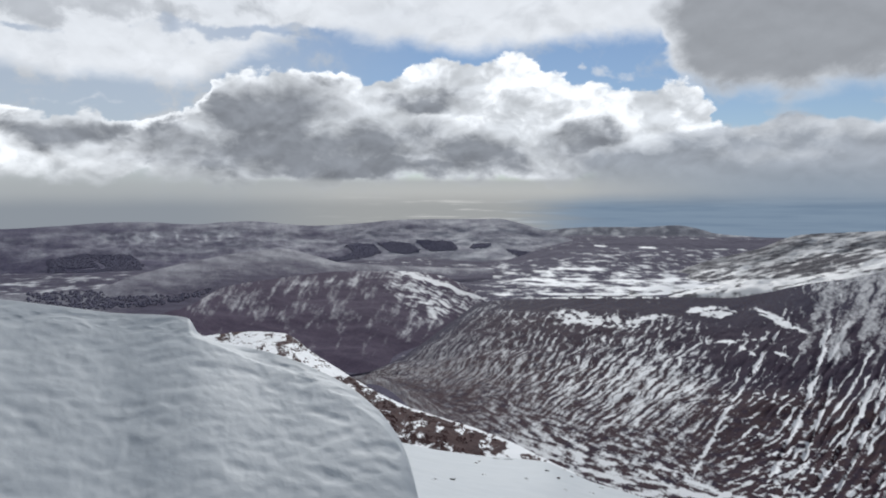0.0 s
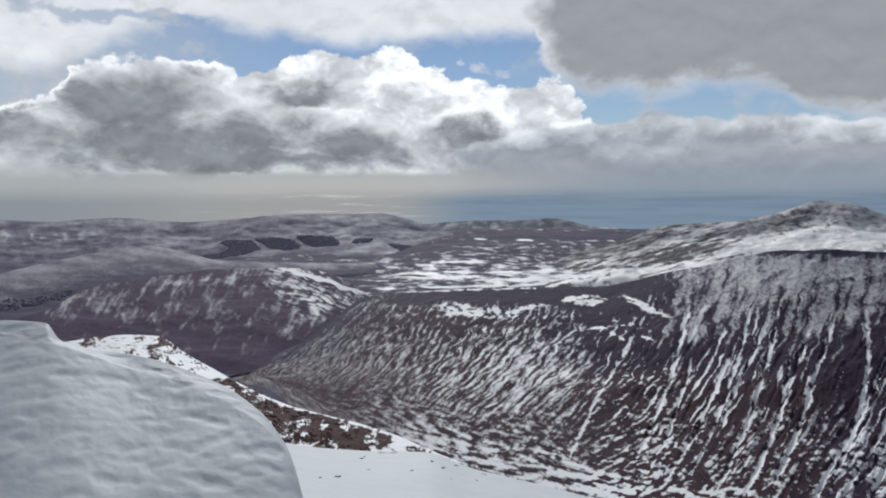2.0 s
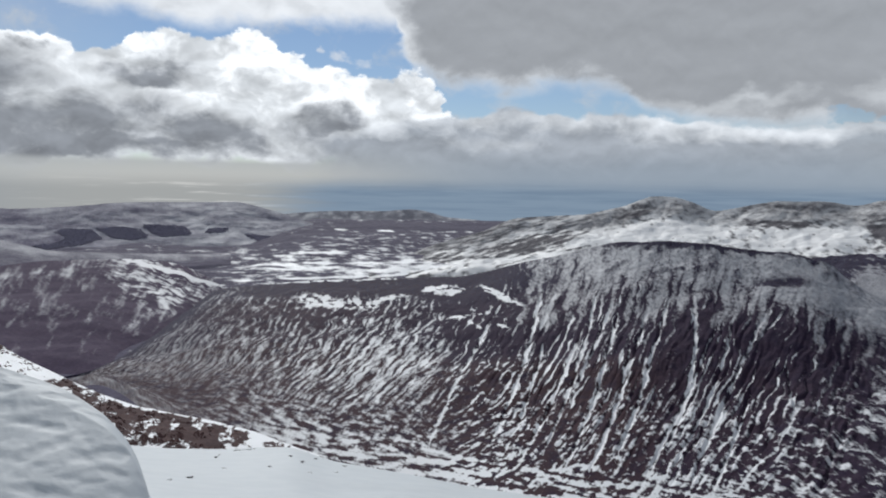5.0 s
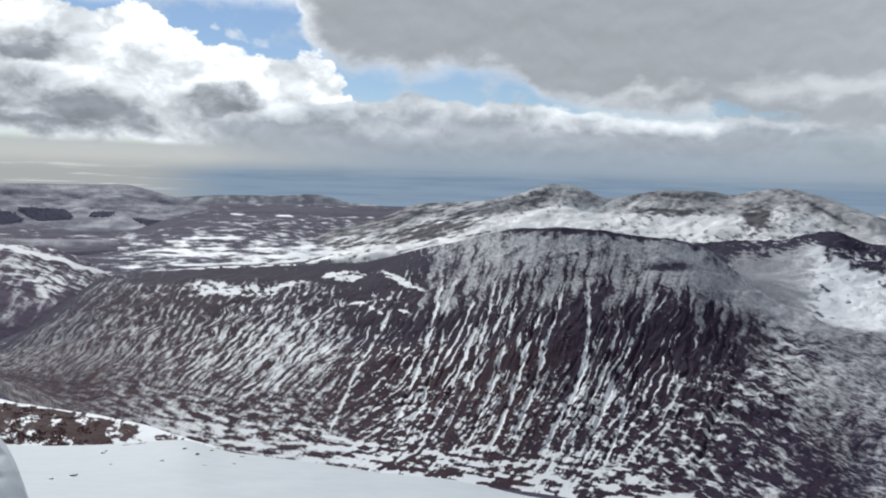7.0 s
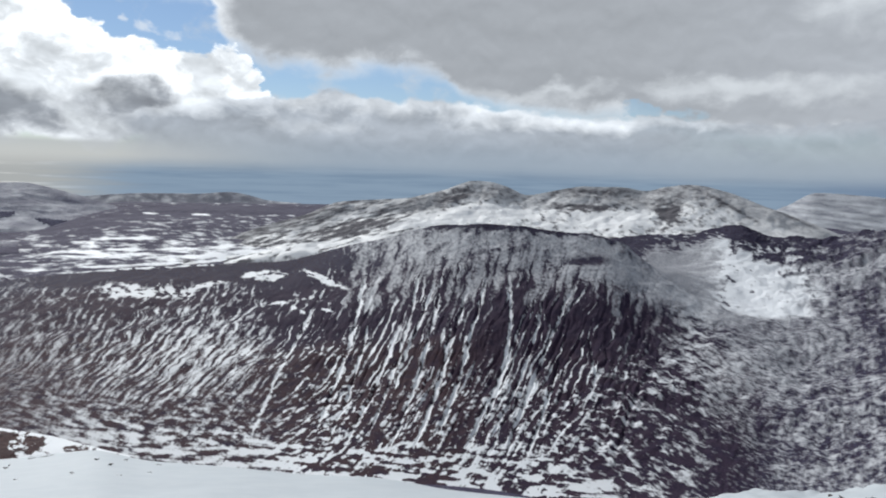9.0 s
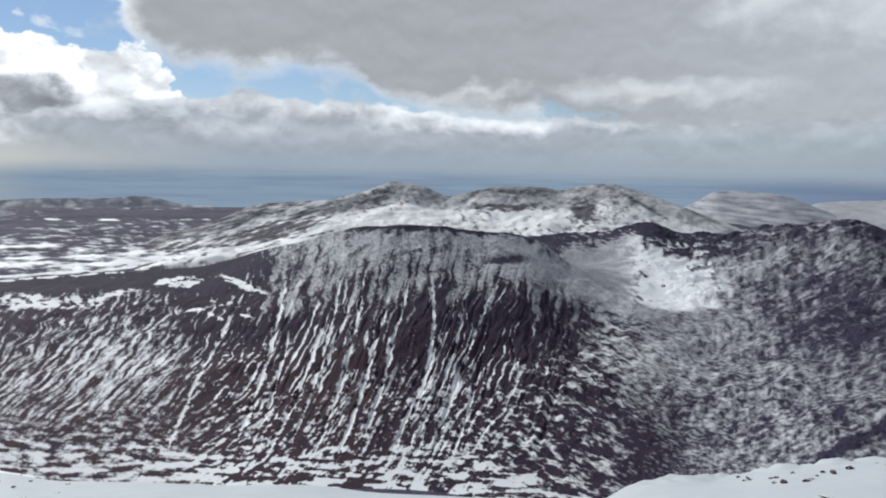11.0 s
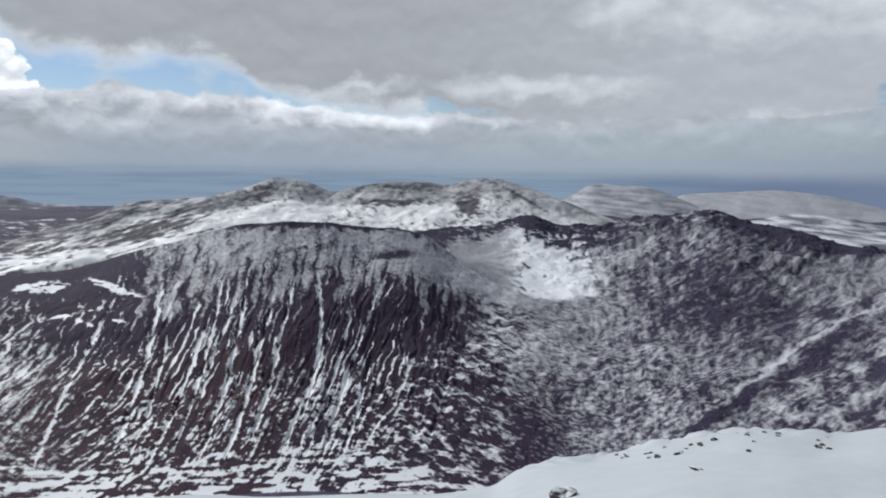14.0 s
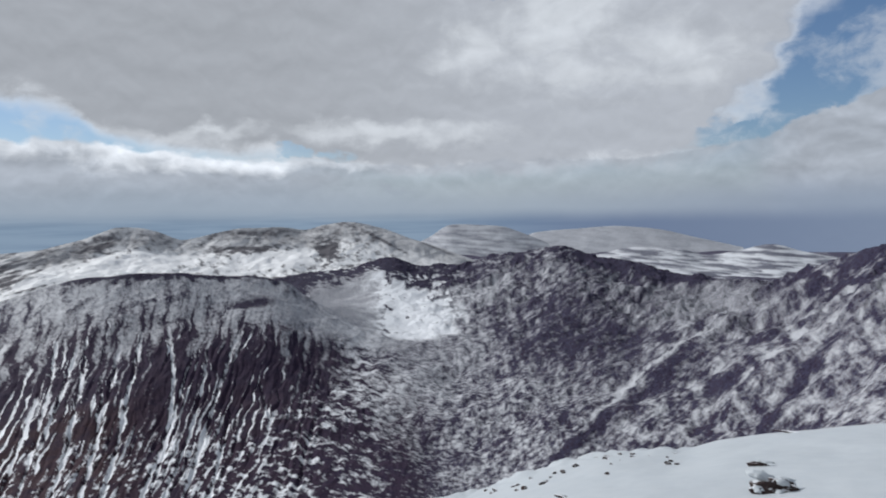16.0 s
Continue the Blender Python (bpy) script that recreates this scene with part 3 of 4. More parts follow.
deep = np.maximum(deep, couloirs([
    (39.2, -8.6, 0.3, 35.8, -20.8, 0.17), (41.0, -8.0, 0.9, 39.6, -19.8, 0.17), (42.6, -11.0, 0.3, 38.0, -22.1, 0.18), (44.0, -9.8, 0.6, 40.1, -21.2, 0.13),
    (46.4, -9.0, -0.2, 41.6, -22.0, 0.18), (47.7, -12.4, 0.1, 48.4, -15.6, 0.13), (45.4, -14.6, 0.2, 43.3, -22.3, 0.12), (52.9, -14.6, -0.3, 50.4, -22.2, 0.22),
    (56.1, -15.8, 0.1, 57.6, -22.0, 0.24), (47.2, -9.3, 0.0, 45.9, -11.2, 0.12)]))
threads = runnels(1.9, 0.13, 33, (-0.1, 0.45), (0.35, 0.9))
hair = braid(jag * 2.4, V * 6.0, 0.07, 36)
patchy = ramp01(-0.15, 0.2, fbm(C * 0.35, V * 1.8, 2, 37))
fleck = fbm(jag * 3.2, V * 13, 4, 35, 0.5)
gully = np.maximum(np.maximum(deep, 0.78 * threads), 0.40 * hair * patchy)

over_right = A + 9 * np.clip(0.65 - V, 0, 1)
is_left = 1 - ramp01(19, 25, A + 2.0 * fbm(C * 0.5, V * 4, 3, 151))
w_right = ramp01(48, 56, over_right)
# the gullied middle: bare and dark under the summit, more and more terraces with snow lower down
lowness = 1 - ramp01(-19.5, -13.0, E)
s_gully = 0.20 - 0.07 * hump(E, -11.5, 2.5) + 0.66 * gully * (0.8 + 0.9 * fleck) + 0.50 * fleck + 0.16 * fine + 0.12 * broad + lowness * (0.04 + 0.04 * ramp01(38, 44, A) + (0.32 + 0.22 * ramp01(40, 46, A)) * dash + 0.25 * dash_big * ramp01(40, 46, A)) - 0.06 * ramp01(34, 40, A) * hump(E, -13.5, 2.0)
s_gully = s_gully + (1 - ramp01(26, 32, A)) * (0.50 * dash * (1 - ramp01(-14.0, -12.0, E)) - 0.05)
# the smoother end of the hill, with fine curved lines of snow
lines_left = fbm(jag * 4.2, V * 15, 4, 83, 0.55) + 0.5 * fbm(jag * 1.6, V * 6, 2, 84)
footing = 1 - ramp01(0.05, 0.30, V + 0.10 * broad)
lines_left = lines_left * (1 - footing) + fbm(A / 0.9 + 0.3 * mott, V * 62 + 1.2 * broad, 4, 86, 0.55) * footing
ribs = (1 - footing) * np.cos(2 * math.pi * (jag * 1.55 + 0.5 * waves(jag * 0.8, V * 6, 87))) * ramp01(3, 8, A)
s_left = 0.28 + 0.54 * lines_left + 0.11 * ribs + 0.26 * dash_fine + 0.20 * hump(A, 17, 5.5) * hump(E, -13.5, 3.5) + 0.07 * ramp01(-12.5, -15.5, E) * ramp01(4, 10, A)
s_left = s_left * (1 - 0.30 * (1 - ramp01(-3, 6, A))) + 0.11 * (1 - ramp01(-3, 6, A)) * (1 - ramp01(0.5, 0.85, V))
s_left = s_left - 0.18 * hump(V, 0.12, 0.1) * (1 - ramp01(1, 5, A)) - 0.30 * ramp01(0.9, 0.97, V) * (1 - ramp01(2.5, 4.5, A)) - 0.13 * hump(E, -10.3, 1.0)
# the slopes under the corrie fall together from both sides
gather = np.sqrt((A - 61) ** 2 + 1.5)
run = E + np.where(A < 61, 0.62 * gather, -0.75 * gather)
streak = fbm(run * 1.9, A * 0.75 + 0.3 * E, 4, 95, 0.55)
grain = fbm(A * 1.9 + E, E * 4.6 + 0.6 * A, 3, 96, 0.6)
mid_right = 1 - ramp01(55, 60, A)
clefts = fbm(A * 1.5 + 0.35 * E, E * 0.75, 4, 201, 0.6)
s_right = 0.395 + 0.30 * clefts * hump(A, 68, 7) - 0.05 * ramp01(62, 68, A) + 0.06 * mid_right + 0.20 * streak + 0.30 * dash + 0.60 * mid_right * dash_big - 0.10 * mid_right * dash + 0.26 * dash_fine + 0.12 * grain + 0.18 * fbm(A * 0.3, E * 0.4, 3, 49)
s_right = s_right - 0.17 * (1 - ramp01(-18, -13, E)) * (1 - ramp01(60, 66, A)) + 0.05 * ramp01(60, 66, A)
core = fbm(A * 0.9, E * 0.9, 3, 98)
s_right = s_right + 0.16 * np.exp(-((A - 65) / 3.2) ** 4 - ((E + 6.6 - 0.55 * (A - 65)) / 0.7) ** 2) - 0.27 * np.exp(-((A - 72.3) / 4.2) ** 2 - ((E + 9.2) / 2.8) ** 2) * (1 + 0.6 * core + 1.0 * grain) - 0.06 * ramp01(79, 83, A) * (1 - ramp01(90, 93, A)) * (1 - ramp01(-13, -10, E)) - 0.32 * hump(A, 51, 5) * hump(E, -11.5, 2.6) - 0.13 * hump(A, 78, 4) * hump(E, -10.5, 2.4)
bare = hump(A, 48.8, 3.4) * hump(E, -11.4, 2.0)
s_right, s_gully = s_right - 0.16 * bare, s_gully - 0.16 * bare - 0.05 * hump(A, 42, 6) * hump(E, -12.5, 2.0)
s_right = s_right + 0.16 * hump(A, 60, 4) * hump(E, -14, 3.5)
# the buttresses and snow runnels that slant across the far flank
slant = fbm((A + E) * 0.5, (E - 0.8 * A) * 0.9, 4, 197, 0.55)
s_right = s_right + (0.48 * slant - 0.14 * dash_fine) * ramp01(74, 79, A)
s_right = s_right + marks(A, E, [
    (79.6, -13.0, 3.2, 0.65, 0.85, -0.32), (73.8, -18.0, 2.6, 0.45, 0.82, -0.38), (84.6, -12.9, 1.6, 0.55, 0.6, -0.34), (90.2, -11.8, 2.6, 0.55, 1.35, -0.36), (87.4, -9.0, 1.6, 0.30, 0.9, -0.25), (93.5, -8.4, 1.8, 0.35, 1.0, -0.22),
    (80.2, -11.3, 3.8, 0.24, 0.76, 0.42), (75.6, -15.6, 1.8, 0.22, 1.0, 0.34), (82.6, -12.7, 1.6, 0.22, 0.9, 0.28), (88.2, -10.8, 2.2, 0.35, 1.0, 0.25)], np.clip(0.9 + 1.3 * slant + 1.2 * dash_fine, 0.0, 1.7))
s_right = s_right + 0.04 * ramp01(86, 93, A) * (1 - ramp01(-8, -6, E))
s_left = s_left + 0.05 * (1 - ramp01(4, 12, A)) + 0.5 * deep * (0.8 + 0.9 * fleck)
snow = s_left * is_left + (s_gully * (1 - w_right) + s_right * w_right) * (1 - is_left)
wisp = fbm(jag * 1.9, V * 5, 4, 94, 0.55)
dust = 0.58 - 0.12 * (1 - ramp01(0.62, 0.92, V)) + 0.24 * fine + 0.10 * mott + 0.10 * broad + 0.26 * wisp - 0.22 * ramp01(0.2, 0.45, crags) + 0.25 * deep
top = ramp01(0.52, 0.88, V + 0.10 * broad + 0.30 * wisp) * ramp01(24.5, 33, A + 5 * fbm(jag * 0.5, V * 3, 3, 109)) * (1 - ramp01(1.1, 1.3, V)) * (1 - ramp01(50, 57, A))
snow = snow * (1 - top) + dust * top
flow = fbm(C * 0.45, V * 60, 3, 99, 0.55)
low = (1 - ramp01(0.03, 0.14, V + 0.04 * mott)) * ramp01(2, 10, A)
lower = (1 - ramp01(-19, -14, E)) * ramp01(21, 29, A) * (1 - ramp01(50, 56, A))
snow = snow + lower * (0.01 + 0.20 * ledge + 0.22 * dash) + (0.10 + 0.5 * flow) * (1 - ramp01(-22.5, -20.0, E + 0.8 * broad)) * ramp01(14, 24, A) * (1 - ramp01(44, 52, A))
snow = snow + low * (0.16 + 0.85 * flow) * (1 - 0.6 * ramp01(50, 58, A))
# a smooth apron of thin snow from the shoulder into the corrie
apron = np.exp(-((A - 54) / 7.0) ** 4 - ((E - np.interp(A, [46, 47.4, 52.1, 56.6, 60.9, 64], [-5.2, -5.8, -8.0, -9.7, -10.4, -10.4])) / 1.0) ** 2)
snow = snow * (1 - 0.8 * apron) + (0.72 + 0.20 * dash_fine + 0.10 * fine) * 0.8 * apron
# the corrie: snow greyed for shade on one side, whitened for sun on the other, under a rim of rock
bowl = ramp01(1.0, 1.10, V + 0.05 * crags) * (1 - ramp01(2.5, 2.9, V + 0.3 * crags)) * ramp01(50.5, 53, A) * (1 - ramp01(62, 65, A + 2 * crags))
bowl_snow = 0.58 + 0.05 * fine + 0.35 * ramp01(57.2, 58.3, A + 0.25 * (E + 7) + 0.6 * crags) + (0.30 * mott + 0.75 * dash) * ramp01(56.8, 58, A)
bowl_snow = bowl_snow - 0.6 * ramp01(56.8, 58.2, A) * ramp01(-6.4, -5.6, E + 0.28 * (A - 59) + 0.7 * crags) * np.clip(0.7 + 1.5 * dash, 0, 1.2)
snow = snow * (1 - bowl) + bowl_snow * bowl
rim_rock = (1 - ramp01(0.5, 1.5, under + 1.0 * crags)) * ramp01(1.2, 1.6, V) * ramp01(48.5, 50, A) * (1 - 0.6 * ramp01(58, 61, A)) * (1 - ramp01(84, 87, A))
blocky = ramp01(57.5, 60, A) * (1 - ramp01(64, 67, A)) * (1 - ramp01(1.4, 2.4, under)) * ramp01(-0.15, 0.15, crags + 0.3 * grain) * ramp01(1.2, 1.6, V)
snow = snow - 0.45 * rim_rock * np.clip(0.55 + 2.2 * grain, 0, 1.3) - 0.4 * blocky
snow = snow - 0.25 * ramp01(2.3, 2.8, V) * ramp01(-0.1, 0.3, crags) * (1 - bowl)
snow = snow - 0.65 * ramp01(73.2, 74, A) * (1 - ramp01(82, 84, A)) * (1 - ramp01(0.3, 0.75, under + 0.8 * crags)) * ramp01(1.2, 1.6, V)
snow = snow - 0.55 * (1 - ramp01(0.12 + 0.12 * hump(A, 38.8, 3), 0.38 + 0.25 * hump(A, 38.8, 3), below + 0.45 * crags)) * ramp01(33, 36, A) * (1 - ramp01(48, 51, A)) * (V < 1.02)
heathery = ramp01(0.78, 0.9, V) * (1 - ramp01(24, 28, A)) * ramp01(3, 7, A)
snow = snow * (1 - heathery) + (0.12 + 0.4 * mott) * heathery
torn = fbm(A * 1.3 + 0.8 * E, E * 3.0, 4, 107, 0.6)
for a, e, ra, re, tilt, amount in ((12.6, -9.75, 3.4, 0.34, -0.02, 0.75), (16.6, -9.35, 1.8, 0.20, 0.2, 0.7), (10.6, -9.2, 1.6, 0.4, -0.1, 0.4), (20.9, -8.55, 1.4, 0.30, 0.0, 1.25), (22.6, -8.5, 1.0, 0.12, 0.3, 0.7),
                                   (26.0, -9.0, 1.7, 0.22, -0.38, 1.2), (22.2, -10.78, 1.1, 0.13, 0.03, 1.1), (24.4, -10.55, 0.7, 0.10, 0.1, 0.9), (23.8, -11.5, 0.55, 0.16, -0.4, 0.9), (26.2, -11.6, 0.6, 0.12, -0.3, 0.9), (12.5, -7.85, 6.0, 0.07, 0.03, 0.8)):
    off = E - e - tilt * (A - a)
    snow = snow + amount * np.exp(-((A - a) / ra) ** 4 - (off / re) ** 2) * np.clip(0.70 + 1.9 * torn, 0, 1.3)
for a, e, ra, re in ((48.0, -6.65, 1.0, 0.42), (46.6, -6.9, 0.8, 0.25), (58.3, -3.7, 1.3, 0.4)):
    snow = snow - 0.60 * np.exp(-((A - a) / ra) ** 2 - ((E - e) / re) ** 2)
snow = snow - 0.30 * ramp01(88.5, 91, A) * ramp01(-6.6, -5.2, E + 1.2 * crags) * ramp01(-0.3, 0.1, fbm(A * 0.9 - E, (E - 0.6 * A) * 1.4, 3, 198))
# drifting mist put into the snow layer as an even grey patch
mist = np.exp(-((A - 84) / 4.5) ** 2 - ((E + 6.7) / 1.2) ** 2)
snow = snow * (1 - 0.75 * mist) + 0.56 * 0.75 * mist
# relief: gullies cut in, crags stand out
cut = (1 - 0.85 * top) * ramp01(0.03, 0.25, V) * (1 - ramp01(0.75, 0.97, V)) * ramp01(20, 26, A) * (1 - ramp01(52, 60, A))
Z = Z - 2.5 * np.maximum(deep, 0.5 * threads) * cut + 2.0 * fleck * cut
calm = (1 - 0.8 * hump(V, 1.0, 0.12) * (1 - ramp01(60, 66, A))) * (1 - 0.75 * hump(V, 3.0, 0.25))
Z = Z + fbm(X / 130, Y / 130, 5, 61) * (9 + 9 * ramp01(56, 68, A)) * ramp01(0.05, 0.4, V) * calm
Z = Z + crags * 7 * ramp01(55, 66, A) * ramp01(0.9, 1.4, V) * (1 - 0.4 * hump(V, 3, 0.3)) + np.abs(crags) * 6 * hump(V, 3.0, 0.35) * (1 - bowl)
Z = Z + crags * 2.5 * hump(V, 1.0, 0.2) * ramp01(30, 36, A)
Z = Z + 0.8 * mott * ramp01(46, 56, A) * (1 - bowl)
stony = np.clip(ramp01(0.6, 1.0, V) + 0.8 * ramp01(56, 64, A), 0, 1)
# besides dusting, thin puts cloud shade on the far flank and half the corrie
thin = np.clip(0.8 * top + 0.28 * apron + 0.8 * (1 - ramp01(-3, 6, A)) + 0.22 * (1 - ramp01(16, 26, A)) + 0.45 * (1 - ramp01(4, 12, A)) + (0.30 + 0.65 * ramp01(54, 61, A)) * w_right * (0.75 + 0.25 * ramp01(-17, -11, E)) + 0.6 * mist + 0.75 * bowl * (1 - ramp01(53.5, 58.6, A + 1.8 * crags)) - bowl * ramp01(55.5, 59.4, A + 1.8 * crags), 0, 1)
grassy = np.clip((1 - ramp01(-15.5, -11.5, E + 2.0 * broad)) * (1 - 0.75 * ramp01(33, 42, A)) * (1 - ramp01(46, 56, A)) + 0.4 * (1 - ramp01(8, 24, A)) * ramp01(0, 6, A) + 0.6 * heathery - 0.8 * hump(A, 24, 3.5) * hump(E, -12.5, 2.5), 0, 0.8)
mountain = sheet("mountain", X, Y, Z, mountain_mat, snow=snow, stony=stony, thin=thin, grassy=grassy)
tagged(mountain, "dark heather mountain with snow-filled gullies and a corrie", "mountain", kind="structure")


SLOPES = {}


def hill(name, label, lines, counts, mat, step, relief, size, seed, cover, patch, stone=0.3, stretch=1.0, thin=0.5, sharp=0.0):
    """A hill from its lines: foot, crest and back."""
    az = np.arange(lines[0][0][0], lines[0][-1][0] + step, step)
    toe = [(a, e * 1.15 - 0.3, d * 0.96) for a, e, d in lines[0]]
    D, Z, V = rails([toe] + lines, az, (6,) + counts)
    V = V - 1
    A = np.broadcast_to(az, D.shape)
    X, Y = polar(A, D)
    calm = 1 - 0.8 * hump(V, len(lines) - 2.0, 0.2)
    Z = Z + fbm(X / size, Y / size, 5, seed) * relief * calm + np.abs(fbm(X / size * 3, Y / size * 3, 3, seed + 9)) * relief * sharp * ramp01(0.1, 0.5, V) * (1 - 0.9 * hump(V, len(lines) - 2.0, 0.25))
    E = np.degrees(np.arctan2(Z - EYE, D))
    wide = math.degrees(patch / D[counts[0] // 2].mean())
    bent = A + 0.6 * wide * fbm(A / wide / 2, E / wide * 1.2, 2, seed + 30)
    m = fbm(bent / wide, E / (wide * stretch), 4, seed + 20, 0.6) + 0.6 * fbm(A / wide / 4, E / (wide * stretch * 3), 2, seed + 40)
    ob = sheet(name, X, Y, Z, mat, snow=cover(A, E, V, m), stony=stone, thin=thin(A, E, V) if callable(thin) else thin)
    SLOPES[ob.name] = (az, X, Y, Z, E)
    return tagged(ob, label, "hill", kind="structure")


def brown_cover(A, E, V, m):
    """Snow combed into strokes on the sunny flank, faint dust on the rest, a stream's dark cutting at the foot."""
    warped = E + 0.45 * fbm(A * 0.5, E * 0.6, 3, 321)
    strokes = fbm(A * 1.1 + 0.5 * E, (warped + 0.36 * A + 0.03 * (A + 1) ** 2) * 3.6, 5, 311, 0.6)
    drip = fbm(A * 1.6 - 0.9 * warped, warped * 0.7, 5, 319, 0.6)
    sunny = hump(A, -0.6, 4.2) * ramp01(-11.5, -9.0, E + 0.35 * A)
    s = 0.27 + 0.10 * m + 0.22 * fbm(A * 0.45 + 0.2 * E, E * 0.8, 3, 313) + 0.34 * drip + 0.85 * strokes * sunny + 0.12 * sunny
    s = s + marks(A, E, [(-0.3, -6.9, 3.4, 0.13, -0.33, 1.0), (-1.6, -7.6, 3.0, 0.10, -0.30, 0.35), (-2.4, -10.3, 1.6, 0.45, 0.75, 0.14), (-1.4, -11.5, 2.8, 0.22, 0.757, -0.5), (-9.0, -6.6, 4.5, 0.14, 0.05, 0.12)], np.clip(0.9 + 0.9 * strokes, 0.2, 1.4))
    return s - 0.24 * (1 - ramp01(-13.0, -10.5, E + 0.15 * A)) - 0.12 * hump(A, -6, 3) * hump(E, -8.5, 1.6)


hill("hill_brown", "brown heather hill dusted with snow on its sunny flank", [
    [(-26, -12.5, 1250), (-14, -13.5, 1260), (-6.8, -14.3, 1260), (-4, -13.4, 1360), (0.7, -10.3, 1760), (3.6, -8.7, 2010)],
    [(-26, -9.5, 1450), (-22.4, -8.7, 1560), (-20.3, -8.2, 1640), (-17.4, -6.8, 1950), (-13.9, -6.34, 2100), (-8.5, -5.8, 2250), (-3.9, -5.83, 2300), (-1.1, -6.08, 2300), (2.1, -7.24, 2150), (3.6, -8.3, 2060)],
    [(-26, -10.5, 1800), (-17, -8.5, 2300), (-8, -7.4, 2600), (3.6, -8.8, 2300)]], (150, 20), heather_mat, 0.08, 13, 260, 101,
    brown_cover, 9, 0.3, 1.3, 0.5)

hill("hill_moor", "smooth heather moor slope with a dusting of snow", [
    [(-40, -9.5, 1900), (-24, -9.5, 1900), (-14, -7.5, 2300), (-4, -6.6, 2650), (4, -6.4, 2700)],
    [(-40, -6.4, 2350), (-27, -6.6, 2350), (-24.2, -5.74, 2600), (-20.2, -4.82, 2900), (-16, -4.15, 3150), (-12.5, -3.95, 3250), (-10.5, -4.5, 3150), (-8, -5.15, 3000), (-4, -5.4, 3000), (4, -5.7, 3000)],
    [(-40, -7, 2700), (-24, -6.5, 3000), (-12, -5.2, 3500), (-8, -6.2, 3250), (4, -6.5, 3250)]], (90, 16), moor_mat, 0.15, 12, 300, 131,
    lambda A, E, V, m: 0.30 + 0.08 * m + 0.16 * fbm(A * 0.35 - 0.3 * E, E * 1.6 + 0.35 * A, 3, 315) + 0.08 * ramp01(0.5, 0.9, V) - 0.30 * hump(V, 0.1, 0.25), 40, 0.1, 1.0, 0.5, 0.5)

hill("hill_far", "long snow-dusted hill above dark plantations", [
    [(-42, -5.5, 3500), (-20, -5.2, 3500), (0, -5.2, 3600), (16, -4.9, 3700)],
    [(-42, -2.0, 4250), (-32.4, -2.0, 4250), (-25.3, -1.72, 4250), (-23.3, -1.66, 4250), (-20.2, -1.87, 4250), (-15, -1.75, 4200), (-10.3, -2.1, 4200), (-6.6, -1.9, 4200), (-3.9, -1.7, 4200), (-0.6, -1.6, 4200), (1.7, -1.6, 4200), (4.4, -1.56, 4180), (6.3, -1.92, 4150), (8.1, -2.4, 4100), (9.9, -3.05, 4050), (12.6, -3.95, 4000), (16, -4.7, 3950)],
    [(-42, -3.5, 4600), (0, -3.2, 4600), (16, -5, 4300)]], (110, 14), hazed_far_mat, 0.15, 30, 420, 151,
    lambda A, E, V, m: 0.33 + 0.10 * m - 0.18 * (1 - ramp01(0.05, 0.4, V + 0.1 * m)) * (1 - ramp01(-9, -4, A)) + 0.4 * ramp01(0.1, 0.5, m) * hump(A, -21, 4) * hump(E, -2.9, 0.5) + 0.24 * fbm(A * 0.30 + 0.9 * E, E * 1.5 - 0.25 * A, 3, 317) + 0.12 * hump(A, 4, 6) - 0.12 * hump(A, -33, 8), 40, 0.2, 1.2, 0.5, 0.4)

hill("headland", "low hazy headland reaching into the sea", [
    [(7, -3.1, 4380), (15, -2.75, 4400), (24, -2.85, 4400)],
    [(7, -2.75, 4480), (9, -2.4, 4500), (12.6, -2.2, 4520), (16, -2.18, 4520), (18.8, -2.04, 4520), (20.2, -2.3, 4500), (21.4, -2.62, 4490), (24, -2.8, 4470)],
    [(7, -3.6, 4700), (15, -3.2, 4700), (24, -3.3, 4700)]], (24, 6), hazed_hill_mat, 0.2, 5, 200, 171,
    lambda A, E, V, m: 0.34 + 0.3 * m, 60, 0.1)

# snow basins lie bright between grey rock spurs
RANGE_MARKS = [
    (27.9, -3.75, 4.4, 0.20, 0.34, 0.55), (30.0, -2.60, 2.6, 0.16, 0.14, 0.35), (26.5, -6.2, 8.0, 0.50, 0.11, 0.55), (32.8, -4.4, 3.6, 0.36, 0.13, 0.45),
    (38.0, -3.5, 5.0, 0.55, 0.10, 0.60), (39.3, -0.75, 1.3, 0.16, -0.1, 0.5), (45.9, -1.95, 1.8, 0.20, 0.05, 0.32), (49.3, -3.35, 3.6, 0.55, 0.10, 0.62),
    (28.6, -4.9, 3.0, 0.45, 0.20, -0.25), (36.3, -2.0, 1.5, 0.42, 0.3, -0.5), (46.8, -2.5, 3.0, 0.32, 0.0, -0.42), (53.2, -2.7, 1.1, 0.85, 0.0, -0.6),
    (58.2, -2.2, 1.6, 0.16, -0.55, -0.45), (61.9, -2.55, 2.2, 0.13, -0.42, -0.35), (47.5, -1.25, 3.2, 0.25, 0.0, -0.32)]


